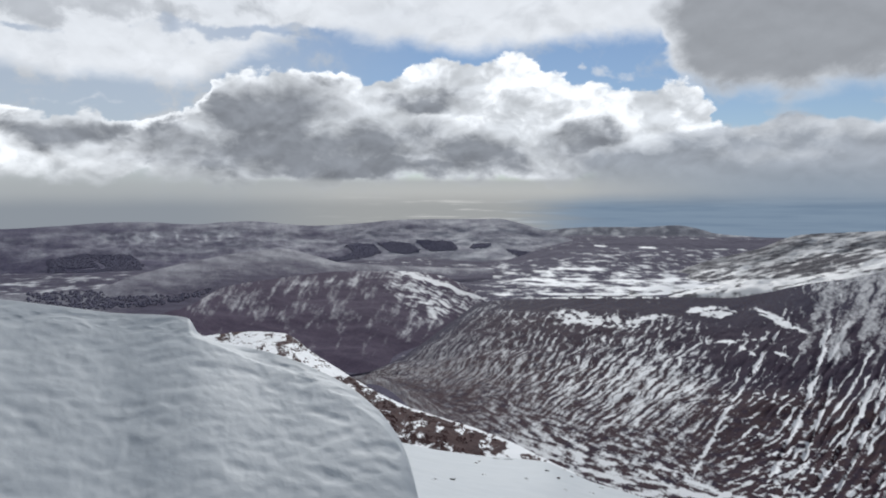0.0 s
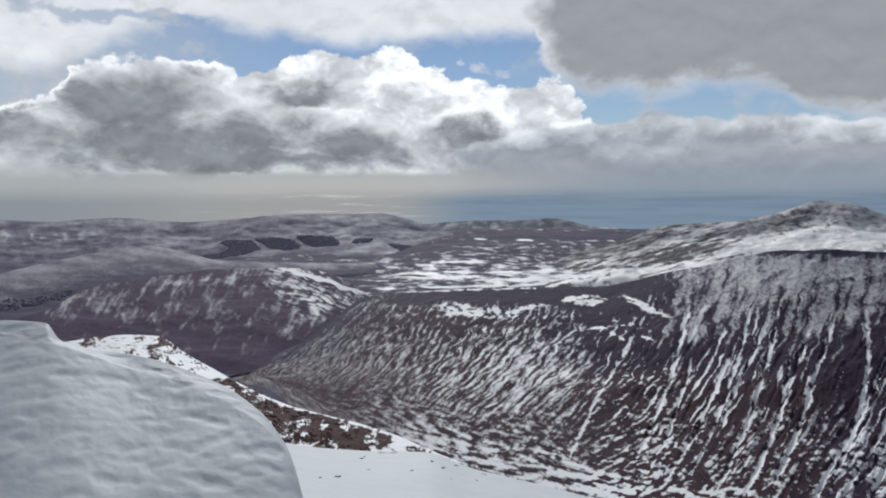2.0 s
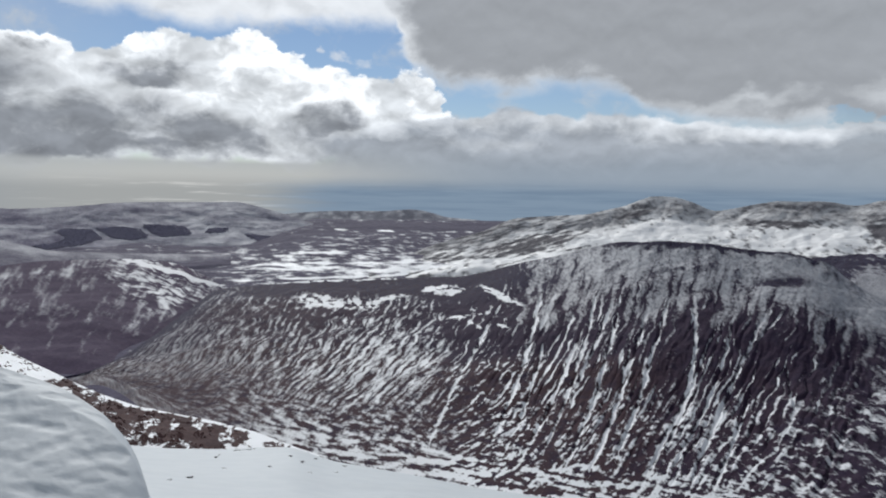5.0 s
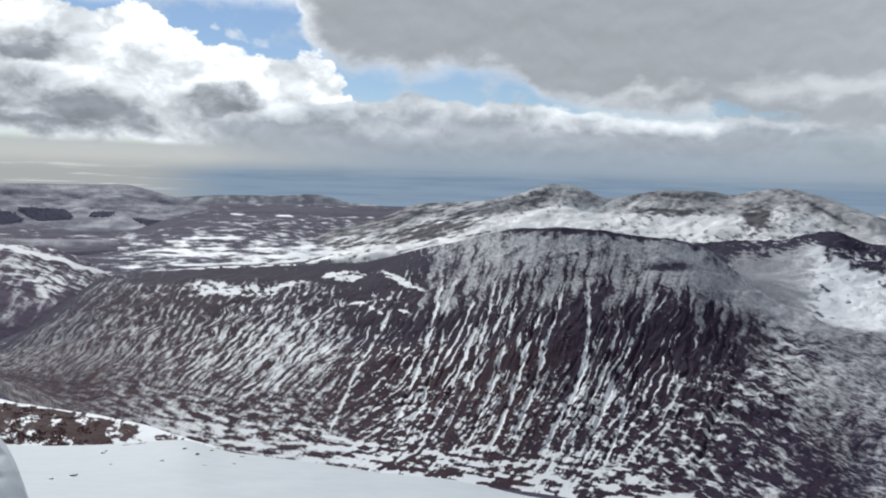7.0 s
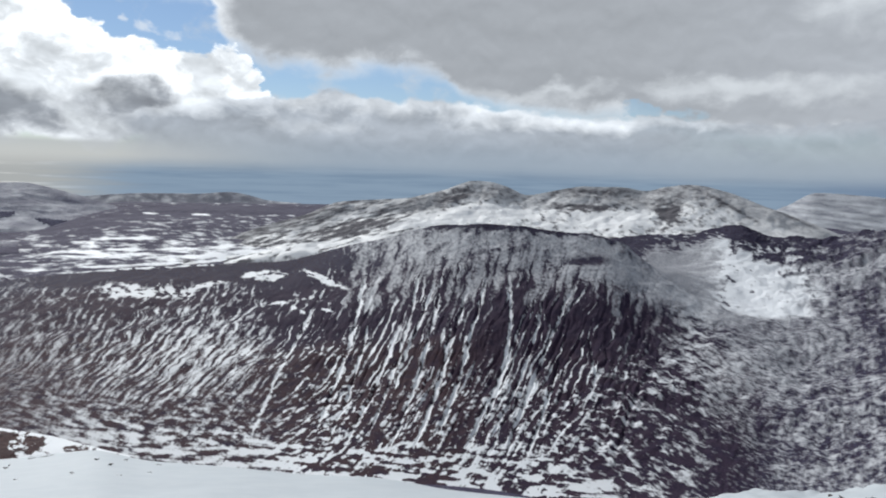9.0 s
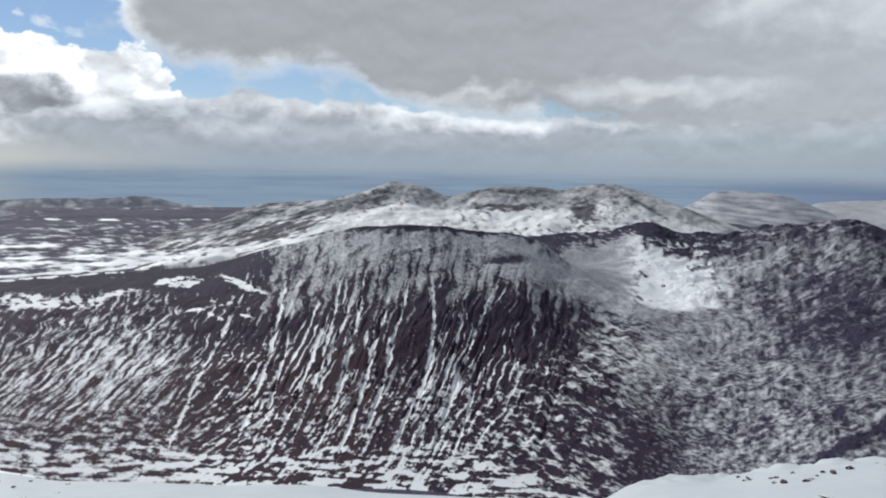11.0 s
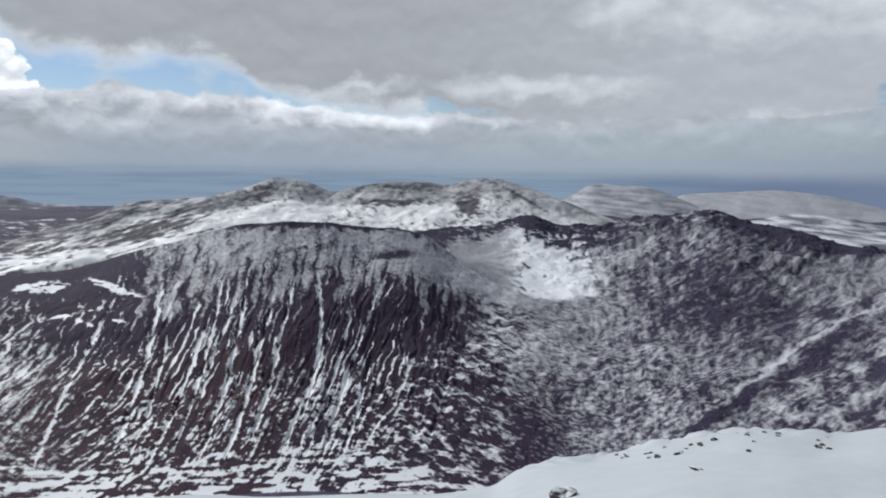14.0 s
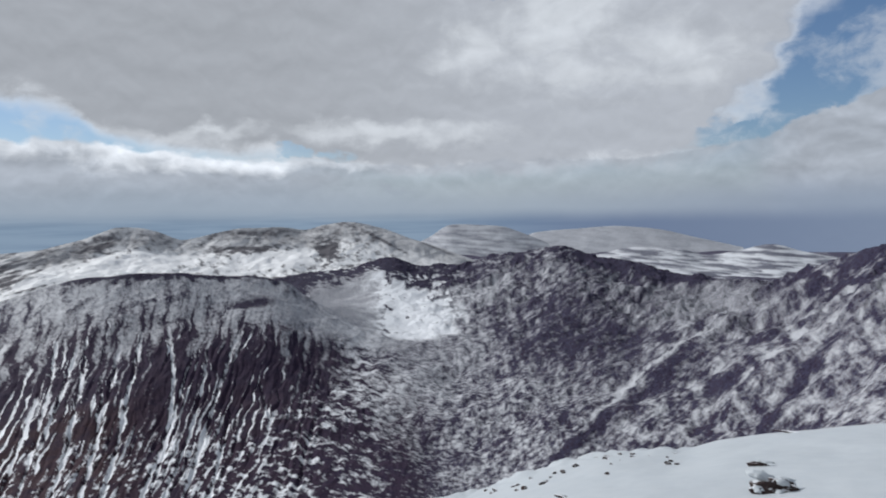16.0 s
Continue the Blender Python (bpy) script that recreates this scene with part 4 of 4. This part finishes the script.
def range_cover(A, E, V, m):
    streaks = fbm(A * 0.8, (E - 0.26 * A) * 3.6, 4, 305, 0.55)
    speck = fbm(A * 1.5 + 0.6 * E, E * 2.6, 5, 303, 0.6)
    left, flank = 1 - ramp01(31, 36, A), ramp01(56.8, 58.6, A + 0.7 * (E + 1.5))
    s = 0.62 + 0.10 * m + 0.45 * streaks * left - 0.20 * left + 0.48 * speck * (1 - left) * (1 - flank) + 0.12 * flank + 0.10 * m * flank
    return s + marks(A, E, RANGE_MARKS, np.clip(0.9 + 0.9 * streaks + 0.5 * speck, 0.2, 1.5))


def range_thin(A, E, V):
    grey = np.exp(-((A - 33.6) / 2.0) ** 2 - ((E + 2.9) / 0.55) ** 2) + np.exp(-((A - 40.0) / 1.4) ** 2 - ((E + 1.7) / 0.5) ** 2)
    return np.clip(0.15 + 0.6 * ramp01(0.9, 1.4, V) + 0.7 * grey + 0.5 * ramp01(57, 59, A) + 0.25 * ramp01(44, 46, A) * ramp01(-2.6, -2.0, E), 0, 1)


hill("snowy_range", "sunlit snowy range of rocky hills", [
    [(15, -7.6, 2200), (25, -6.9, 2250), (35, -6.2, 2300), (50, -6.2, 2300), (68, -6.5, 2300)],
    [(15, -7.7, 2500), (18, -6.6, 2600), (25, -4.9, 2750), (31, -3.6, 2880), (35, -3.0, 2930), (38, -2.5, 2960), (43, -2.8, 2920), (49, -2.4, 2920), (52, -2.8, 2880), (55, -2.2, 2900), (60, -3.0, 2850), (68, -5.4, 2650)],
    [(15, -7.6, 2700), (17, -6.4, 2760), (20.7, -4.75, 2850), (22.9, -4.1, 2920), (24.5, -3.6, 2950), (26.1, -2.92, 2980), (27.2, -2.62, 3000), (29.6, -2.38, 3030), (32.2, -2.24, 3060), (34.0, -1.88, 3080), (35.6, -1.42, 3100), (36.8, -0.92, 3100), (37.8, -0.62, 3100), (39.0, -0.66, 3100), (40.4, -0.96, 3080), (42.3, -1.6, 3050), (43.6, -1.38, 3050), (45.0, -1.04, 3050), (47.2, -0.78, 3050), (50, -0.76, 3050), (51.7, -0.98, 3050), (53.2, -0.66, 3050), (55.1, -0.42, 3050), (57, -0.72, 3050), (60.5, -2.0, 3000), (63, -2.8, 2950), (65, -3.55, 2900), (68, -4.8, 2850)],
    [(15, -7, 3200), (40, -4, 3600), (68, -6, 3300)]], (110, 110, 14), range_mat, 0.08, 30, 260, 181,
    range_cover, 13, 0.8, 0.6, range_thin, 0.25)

# the last value greys and evens each hill's snow in place of haze
for label, rows, seed, streaky, pale, haze_grey in (
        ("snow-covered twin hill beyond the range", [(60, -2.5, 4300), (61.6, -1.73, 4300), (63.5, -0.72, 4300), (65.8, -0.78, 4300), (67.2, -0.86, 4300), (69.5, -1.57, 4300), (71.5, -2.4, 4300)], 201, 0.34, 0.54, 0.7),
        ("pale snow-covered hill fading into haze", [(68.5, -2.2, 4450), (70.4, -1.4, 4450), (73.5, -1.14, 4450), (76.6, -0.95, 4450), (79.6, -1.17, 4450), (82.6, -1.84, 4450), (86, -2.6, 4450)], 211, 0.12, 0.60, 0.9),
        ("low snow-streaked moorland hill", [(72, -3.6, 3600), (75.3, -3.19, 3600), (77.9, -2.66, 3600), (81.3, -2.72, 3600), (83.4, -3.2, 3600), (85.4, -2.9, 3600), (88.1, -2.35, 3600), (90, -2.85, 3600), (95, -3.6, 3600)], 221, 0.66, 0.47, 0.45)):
    hill("hill_snowy", label, [[(a, -4.9, d - 500) for a, e, d in (rows[0], rows[-1])], rows, [(a, e - 1.8, d + 330) for a, e, d in rows]], (60, 10), hazed_hill_mat, 0.12, 10, 220, seed,
         lambda A, E, V, m: pale + 0.08 * m + streaky * fbm(A * 0.45 + 0.2 * m, E * 3.4 + 0.25 * A, 4, 331, 0.5), 40, 0.2, 0.35, haze_grey)

# the shoulder that falls away under the summit
SPUR_CREST = [(-26, -10.9, 165), (-18.7, -10.45, 160), (-15.5, -10.35, 155), (-13.1, -10.6, 148), (-10.4, -12.45, 132), (-6.8, -14.8, 112), (-4, -16.2, 102), (0.7, -17.85, 88), (7.3, -20.05, 66), (14.7, -22.95, 46), (18, -24.5, 40)]
hill("spur", "wind-scoured shoulder of brown grass and snow", [
    [(-26, -19, 50), (-14, -21, 48), (-4, -23, 42), (6, -25, 34), (18, -28, 26)],
    SPUR_CREST,
    [(-26, -14, 260), (-10, -17, 220), (0, -22, 150), (18, -32, 70)]], (120, 20), spur_mat, 0.06, 2.0, 30, 231,
    lambda A, E, V, m: 0.76 + 0.95 * m + 0.35 * fbm(A * 2.2, E * 5.0, 4, 233, 0.6) - 0.54 * ramp01(0.25, 0.45, V) * (1 - ramp01(0.8, 0.95, V)) * ramp01(-8.5, -6.5, A) * (1 - ramp01(2.5, 4.0, A)) - 0.25 * hump(A, -13.5, 3.5), 1.6, 0.3, 0.6, 0.0)

# the summit snow
az = np.concatenate([np.arange(-60, 112, 0.2), np.arange(112, 300, 3.0)])
NEAR = [(-60, -40, 2.0), (-10, -42, 2.2), (5, -46, 2.2), (30, -42, 2.2), (60, -40, 2.2), (112, -36, 2.2), (300, -40, 2.0)]
MID = [(-60, -20, 5), (-10, -24, 5.0), (5, -25.5, 6.0), (30, -29.5, 5.0), (50, -29.5, 5.0), (60, -27, 5.6), (75, -22.5, 6.6), (88, -19.7, 7.6), (100, -17.5, 8), (112, -16, 8), (300, -20, 5)]
RIM = [(-60, -12, 14), (-30, -13, 14), (-12, -16.5, 14), (-5, -19.05, 14), (3, -20.5, 13.5), (8, -20.75, 13), (12, -21.9, 12), (19, -23.2, 11), (24, -24, 10.5), (31, -24.5, 10), (38, -25.3, 9.6), (43, -25.5, 9.5), (50, -25.5, 9.6), (55.5, -24.9, 10), (58, -23.6, 10.8), (60.5, -22.75, 11.3), (66, -21.6, 12.5), (70, -20.4, 13), (76, -18.65, 14), (81.5, -18.0, 14.5), (84.7, -16.95, 15.5), (90, -15.7, 16), (95, -14.6, 17), (112, -11, 18), (300, -12, 14)]
OUT = [(a, e - 17, d * 2.3) for a, e, d in RIM]
D, Z, V = rails([NEAR, MID, RIM, OUT], az, (14, 60, 16))
D = np.concatenate([np.full((1, len(az)), -0.02), D])
Z = np.concatenate([np.full((1, len(az)), Z[0].mean() + 0.1), Z])
V = np.concatenate([np.zeros((1, len(az))), V])
A = np.broadcast_to(az, D.shape)
X, Y = polar(A, D)
Z = Z + 0.06 * fbm(X / 2.6, Y / 1.4, 3, 241, 0.4) * ramp01(0.3, 1.0, V) * (1 - 0.4 * hump(V, 2, 0.2))
lumps = np.abs(fbm(X / 0.9, Y / 0.9, 3, 243, 0.6))
Z = Z + 0.22 * lumps * hump(V, 1.98, 0.13) * ramp01(57, 60, A) * (1 - ramp01(81, 83, A))
summit = sheet("summit_snow", X, Y, Z, snow_mat, True)
tagged(summit, "smooth wind-packed snow over the rounded summit", "snow", kind="structure")

# the wind-carved drift beside the camera
az = np.arange(-100, 3.01, 0.12)
CROWN = [(a, e, d * 0.82) for a, e, d in [(-100, -27, 3.0), (-90, -17, 4.2), (-78, -8.5, 5.6), (-64, -5.2, 6.2), (-45, -5.2, 6.2), (-32.6, -6.86, 6.1), (-29.2, -7.55, 6.0), (-25.5, -8.35, 5.9), (-21.6, -8.8, 5.75), (-20.2, -9.1, 5.7), (-19.5, -10.25, 5.65), (-18.4, -10.9, 5.6), (-14, -12.1, 5.4), (-10.4, -13.6, 5.2), (-6.8, -15.75, 4.95), (-4.5, -18.0, 4.7), (-3.1, -20.3, 4.5), (-2.1, -23.6, 4.2), (-0.5, -31, 3.4), (3, -46, 2.7)]]
D, Z, V = rails([
    [(-100, -50, 1.5), (-64, -52, 1.5), (-20, -52, 1.5), (-4, -51, 1.6), (3, -48, 1.9)],
    [(a, e - 1.3 * min(1, max(0.3, (0 - a) / 8)), d * 0.955) for a, e, d in CROWN if not -20.1 < a < -14.5],
    CROWN,
    [(a, e - 3.0, d + 0.5) for a, e, d in CROWN],
    [(-100, -35, 3.8), (-90, -30, 4.8), (-64, -23, 6.9), (-32, -22, 6.8), (-20, -25, 6.2), (-10, -30, 5.6), (-3, -37, 4.6), (3, -53, 2.35)]], az, (150, 40, 10, 16))
A = np.broadcast_to(az, D.shape)
X, Y = polar(A, D)
turn = 0.35
U, W = X * math.cos(turn) + Y * math.sin(turn), Y * math.cos(turn) - X * math.sin(turn)
ripple = fbm(U / 0.19, W / 0.16, 4, 251, 0.5)
scoop = -ramp01(0.02, 0.34, waves(U / 0.17 + 0.6 * waves(U / 0.5, W / 0.5, 259), W / 0.10, 257)) - 0.5 * ramp01(0.05, 0.3, waves(U / 0.08, W / 0.055, 263))
body = ramp01(0.0, 0.2, V) * (1 - ramp01(1.6, 2.0, V) * 0.8)
Z = Z + (0.004 * ripple + 0.006 * scoop) * body + 0.025 * fbm(X / 1.3, Y / 0.9, 2, 261) * body * (1 - hump(V, 2, 0.4))
drift = sheet("snow_drift", X, Y, Z, snow_mat)
tagged(drift, "wind-rippled snow drift with a rounded lip", "snow drift")

# ---------------- stones on the summit snow ----------------
def summit_height(a, e):
    """The place on the summit snow that lies at that bearing and slope angle from the eye."""
    lines = [(NEAR, 0), (MID, 1), (RIM, 2)]
    prev = None
    b = np.array([float(a)])
    for ln, k in lines:
        d = along([(p, r) for p, q, r in ln], b)[0]
        z = EYE + d * math.tan(radians(along([(p, q) for p, q, r in ln], b)[0]))
        if prev is not None:
            for j in range(41):
                t = j / 40
                dd, zz = prev[0] * (1 - t) + d * t, prev[1] * (1 - t) + z * t
                if math.degrees(math.atan2(zz - EYE, dd)) >= e:
                    x, y = polar(a, dd)
                    return Vector((x, y, zz))
        prev = (d, z)
    x, y = polar(a, prev[0])
    return Vector((x, y, prev[1]))


def stone_mesh(name, size, seed, cuts=3, rough=0.0):
    """A broken granite block with flat facets and worn edges."""
    rng = random.Random(seed)
    bm = bmesh.new()
    bmesh.ops.create_icosphere(bm, subdivisions=cuts, radius=1.0)
    planes = [(Vector((rng.uniform(-1, 1), rng.uniform(-1, 1), rng.uniform(-0.8, 1))).normalized(), rng.uniform(0.55, 0.85)) for _ in range(9)]
    for v in bm.verts:
        p = v.co.copy()
        for n, h in planes:
            over = p.dot(n) - h
            if over > 0:
                p -= n * over * 0.92
        p *= 1 + 0.09 * noise.noise(p * 3 + Vector((seed, 0, 0))) + rough * (noise.noise(p * 2.2 + Vector((0, seed, 0))) + 0.6 * noise.noise(p * 5.5 + Vector((0, 0, seed))))
        v.co = Vector((p.x * size[0], p.y * size[1], p.z * size[2]))
    me = bpy.data.meshes.new(name)
    bm.to_mesh(me)
    bm.free()
    me.materials.append(stone_mat)
    return me


def put_stone(name, a, e, size, seed, label, group="", lift=0.35, lean=(0, 0, 0), cuts=3, rough=0.0):
    ob = new(name, stone_mesh(name, size, seed, cuts=cuts, rough=rough))
    p = summit_height(a, e)
    ob.matrix_world = Matrix.Translation(p + Vector((0, 0, size[2] * lift))) @ pose(0, 0, 0, lean[0], lean[1], lean[2] - a)
    return tagged(ob, label, "rock", group)


def crust(parent, size, offset, seed):
    """A cap of rimed snow that clings to a rock."""
    bm = bmesh.new()
    bmesh.ops.create_icosphere(bm, subdivisions=3, radius=1.0)
    bmesh.ops.delete(bm, geom=[v for v in bm.verts if v.co.z < -0.35], context="VERTS")
    for v in bm.verts:
        p = v.co
        k = 1 + 0.50 * noise.noise(p * 2.0 + Vector((seed, 3, 0))) + 0.40 * noise.noise(p * 4.5 + Vector((0, seed, 0)))
        v.co = Vector((p.x * size[0] * k, p.y * size[1] * k, p.z * size[2] * k))
    me = bpy.data.meshes.new("snow_crust")
    bm.to_mesh(me)
    bm.free()
    me.polygons.foreach_set("use_smooth", [True] * len(me.polygons))
    me.materials.append(snow_mat)
    ob = new("snow_crust", me)
    ob.parent = parent
    ob.matrix_parent_inverse = Matrix.Identity(4)
    ob.location = offset
    return tagged(ob, "rimed white snow crust")


boulder = put_stone("rock", 88.3, -20.15, (0.23, 0.15, 0.11), 21, "dark red-brown rock breaking through rimed snow", "", 0.12, (20, 10, 24), 4, 0.34)
for size, place, seed in (((0.12, 0.07, 0.03), (-0.10, 0.12, 0.04), 4), ((0.10, 0.06, 0.03), (0.12, 0.09, 0.05), 14), ((0.06, 0.04, 0.025), (0.05, 0.0, 0.10), 15), ((0.05, 0.04, 0.03), (-0.17, -0.06, 0.02), 16), ((0.04, 0.03, 0.02), (0.0, -0.10, 0.055), 18)):
    crust(boulder, size, place, seed)
ledge_rock = put_stone("rock", 87.4, -18.7, (0.16, 0.05, 0.06), 5, "low dark rock edge above a crust of snow", "", 0.35, (0, 0, 0), 4, 0.15)
crust(ledge_rock, (0.10, 0.04, 0.012), (0.03, 0.02, 0.05), 6)
flat_rock = put_stone("rock", 61.9, -25.5, (0.18, 0.12, 0.09), 8, "flat-topped dark rock half buried in snow", "", 0.30, (0, 4, 20))
crust(flat_rock, (0.10, 0.07, 0.02), (-0.02, 0.03, 0.055), 9)
put_stone("stone_slab", 72.4, -22.2, (0.12, 0.03, 0.025), 9, "thin grey stone slab lying on the snow", "", 0.4, (0, 6, -25))
put_stone("stone_slab", 89.2, -16.0, (0.34, 0.08, 0.025), 11, "thin grey stone slab lying on the snow", "", 0.9)
# no stone here: this slab is added to draw the lip's shadow slit
put_stone("stone_slab", 4.9, -20.75, (0.22, 0.05, 0.022), 12, "dark slab standing in for the shadow slit under a snow lip", "", 0.4)
rng = random.Random(5)
for i in range(46):
    a = rng.uniform(66, 82)
    rim = along([(p, q) for p, q, r in RIM], np.array([a]))[0]
    e = rim - abs(rng.gauss(0.35, 0.45)) - 0.08
    s = rng.uniform(0.02, 0.055)
    put_stone("small_stone", a, e, (s * 1.3, s, s * 0.7), 20 + i % 7, "small dark stone poking out of the snow", "stones along the snow edge", 0.3, (rng.uniform(-15, 15), rng.uniform(-15, 15), rng.uniform(0, 180)))
for i in range(14):
    a = rng.uniform(-1, 14)
    s = rng.uniform(0.012, 0.03)
    put_stone("small_stone", a, rng.uniform(-22.9, -20.9), (s * 1.6, s, s * 0.6), 30 + i % 5, "small dark stone poking out of the snow", "stones on the flat snow", 0.2)


# ---------------- plantations on the far slopes ----------------
def slope_place(name, a, e):
    """The place on a hill at that bearing and slope angle from the summit."""
    az, X, Y, Z, E = SLOPES[name]
    i = int(np.clip(np.searchsorted(az, a), 0, len(az) - 1))
    hit = np.nonzero(E[:, i] >= e)[0]
    if not len(hit):
        return None
    j = max(hit[0], 1)
    t = (e - E[j - 1, i]) / max(E[j, i] - E[j - 1, i], 1e-6)
    t = min(max(t, 0), 1)
    i0 = max(i - 1, 0)
    s = 1 - (a - az[i0]) / max(az[i] - az[i0], 1e-6) if i > i0 else 0
    s = min(max(s, 0), 1)
    return tuple((1 - s) * (f[j - 1, i] * (1 - t) + f[j, i] * t) + s * (f[j - 1, i0] * (1 - t) + f[j, i0] * t) for f in (X, Y, Z))


def plantation(hill_name, corners, count, seed, label, clearing=None):
    """A dense stand of spruces within a patch of the slope, corners as (bearing, slope angle)."""
    rng = random.Random(seed)
    a0, a1 = min(c[0] for c in corners), max(c[0] for c in corners)
    e0, e1 = min(c[1] for c in corners), max(c[1] for c in corners)
    verts, faces = [], []

    def inside(p, ring):
        odd = False
        for (xa, ya), (xb, yb) in zip(ring, ring[1:] + ring[:1]):
            if (ya > p[1]) != (yb > p[1]) and p[0] < (xb - xa) * (p[1] - ya) / (yb - ya) + xa:
                odd = not odd
        return odd

    for _ in range(count * 20):
        p = (rng.uniform(a0, a1), rng.uniform(e0, e1))
        q = (p[0] + rng.gauss(0, 0.08), p[1] + rng.gauss(0, 0.03))
        if not inside(q, corners) or (clearing and inside(q, clearing)):
            continue
        at = slope_place(hill_name, *p)
        if at is None:
            continue
        h, w, n = rng.uniform(3.5, 7), rng.uniform(4, 6.5), len(verts)
        for z, rr in ((-1.0, 0.5), (0.25, 1.0), (0.45, 0.62), (0.5, 0.75)):
            for k in range(5):
                t = 2 * math.pi * (k + rng.uniform(-0.2, 0.2)) / 5
                verts.append((at[0] + w * rr * math.cos(t), at[1] + w * rr * math.sin(t), at[2] + h * z))
        verts.append((at[0] + rng.uniform(-1, 1), at[1], at[2] + h))
        for ring in range(3):
            for k in range(5):
                b, c = n + ring * 5 + k, n + ring * 5 + (k + 1) % 5
                faces.append((b, c, c + 5, b + 5))
        for k in range(5):
            faces.append((n + 15 + k, n + 15 + (k + 1) % 5, n + 20))
        if len(verts) > count * 84:
            break
    me = bpy.data.meshes.new("plantation")
    me.from_pydata(verts, [], faces)
    me.materials.append(tree_mat)
    return tagged(new("plantation", me), label, "forest", "plantations on the far hill", "stuff")


DARK_WOOD = "dark spruce plantation on a snow-dusted hillside"
plantation("hill_far", [(-9.4, -4.7), (-8.2, -4.65), (-7.2, -4.2), (-7.9, -3.75), (-7.4, -3.55), (-5.7, -3.68), (-5.1, -4.3), (-6.3, -4.7), (-8.8, -5.0)], 420, 1, DARK_WOOD)
plantation("hill_far", [(-5.3, -3.6), (-4.0, -3.45), (-2.8, -3.6), (-1.9, -4.2), (-3.2, -4.45), (-4.3, -4.2)], 300, 2, DARK_WOOD)
plantation("hill_far", [(-2.2, -3.3), (0.6, -3.45), (1.2, -4.05), (-0.8, -4.25), (-1.6, -3.9)], 260, 3, DARK_WOOD)
plantation("hill_far", [(2.2, -3.9), (2.9, -3.6), (3.9, -3.65), (3.4, -4.0)], 90, 4, DARK_WOOD)
plantation("hill_far", [(5.2, -4.1), (7.0, -4.3), (9.6, -4.75), (8.4, -4.95), (6.4, -4.7)], 240, 5, DARK_WOOD)
plantation("hill_far", [(-29.6, -4.3), (-27.2, -3.95), (-24.2, -4.15), (-23.3, -5.0), (-24.5, -6.0), (-29.4, -6.2)], 900, 6, "dark spruce plantation with a pale felled clearing",
           [(-29.2, -4.75), (-27.8, -5.0), (-26.3, -4.95), (-26.9, -4.3), (-26.5, -4.3), (-25.6, -5.05), (-28.4, -5.25)])
# trees added to darken a band of purple heather in the hollow
plantation("hill_moor", [(-31, -6.3), (-28, -6.1), (-25.5, -7.2), (-21, -7.3), (-18.5, -6.9), (-18.8, -7.3), (-22, -8.0), (-31, -8.0)], 150, 7, "scattered conifers standing in for a dark heather hollow")


# ---------------- heather on the wind-scoured shoulder ----------------
def heather(areas, seed):
    """Clumps of dead heather and grass, each a few leaning spikes, where the snow has blown off."""
    rng = random.Random(seed)
    verts, faces = [], []
    for (a0, a1, e0, e1), count in areas:
        mid, da = (a0 + a1) / 2, (a1 - a0) / 2
        for _ in range(count):
            a = max(a0, min(a1, rng.gauss(mid, da * 0.55)))
            crest = along([(p, q) for p, q, r in SPUR_CREST], np.array([a]))[0]
            e = crest - rng.uniform(e0, e1)
            if noise.noise(Vector((a * 0.9, e * 2.2, seed))) < 0.0:
                continue
            at = slope_place("spur", a, e)
            if at is None:
                continue
            wide = rng.uniform(0.25, 0.8)
            for _ in range(5):
                t = rng.uniform(0, 2 * math.pi)
                x, y = at[0] + wide * rng.uniform(0.1, 0.9) * math.cos(t), at[1] + wide * rng.uniform(0.1, 0.9) * math.sin(t)
                h, w, n = rng.uniform(0.03, 0.14), rng.uniform(0.10, 0.30), len(verts)
                for k in range(4):
                    u = t + math.pi / 2 * k
                    verts.append((x + w * math.cos(u), y + w * math.sin(u), at[2] - 0.15))
                verts.append((x + rng.uniform(-0.12, 0.12), y + rng.uniform(-0.12, 0.12), at[2] + h))
                faces += [(n + k, n + (k + 1) % 4, n + 4) for k in range(4)]
    me = bpy.data.meshes.new("heather")
    me.from_pydata(verts, [], faces)
    me.materials.append(tuft_mat)
    return tagged(new("heather", me), "clumps of dead brown heather on thin snow", "heather", kind="stuff")


heather([((-19.5, -8.5, 0.15, 2.0), 350), ((-8.5, 3.2, 0.9, 4.0), 900), ((-13, 4, 0.25, 0.9), 250)], 3)
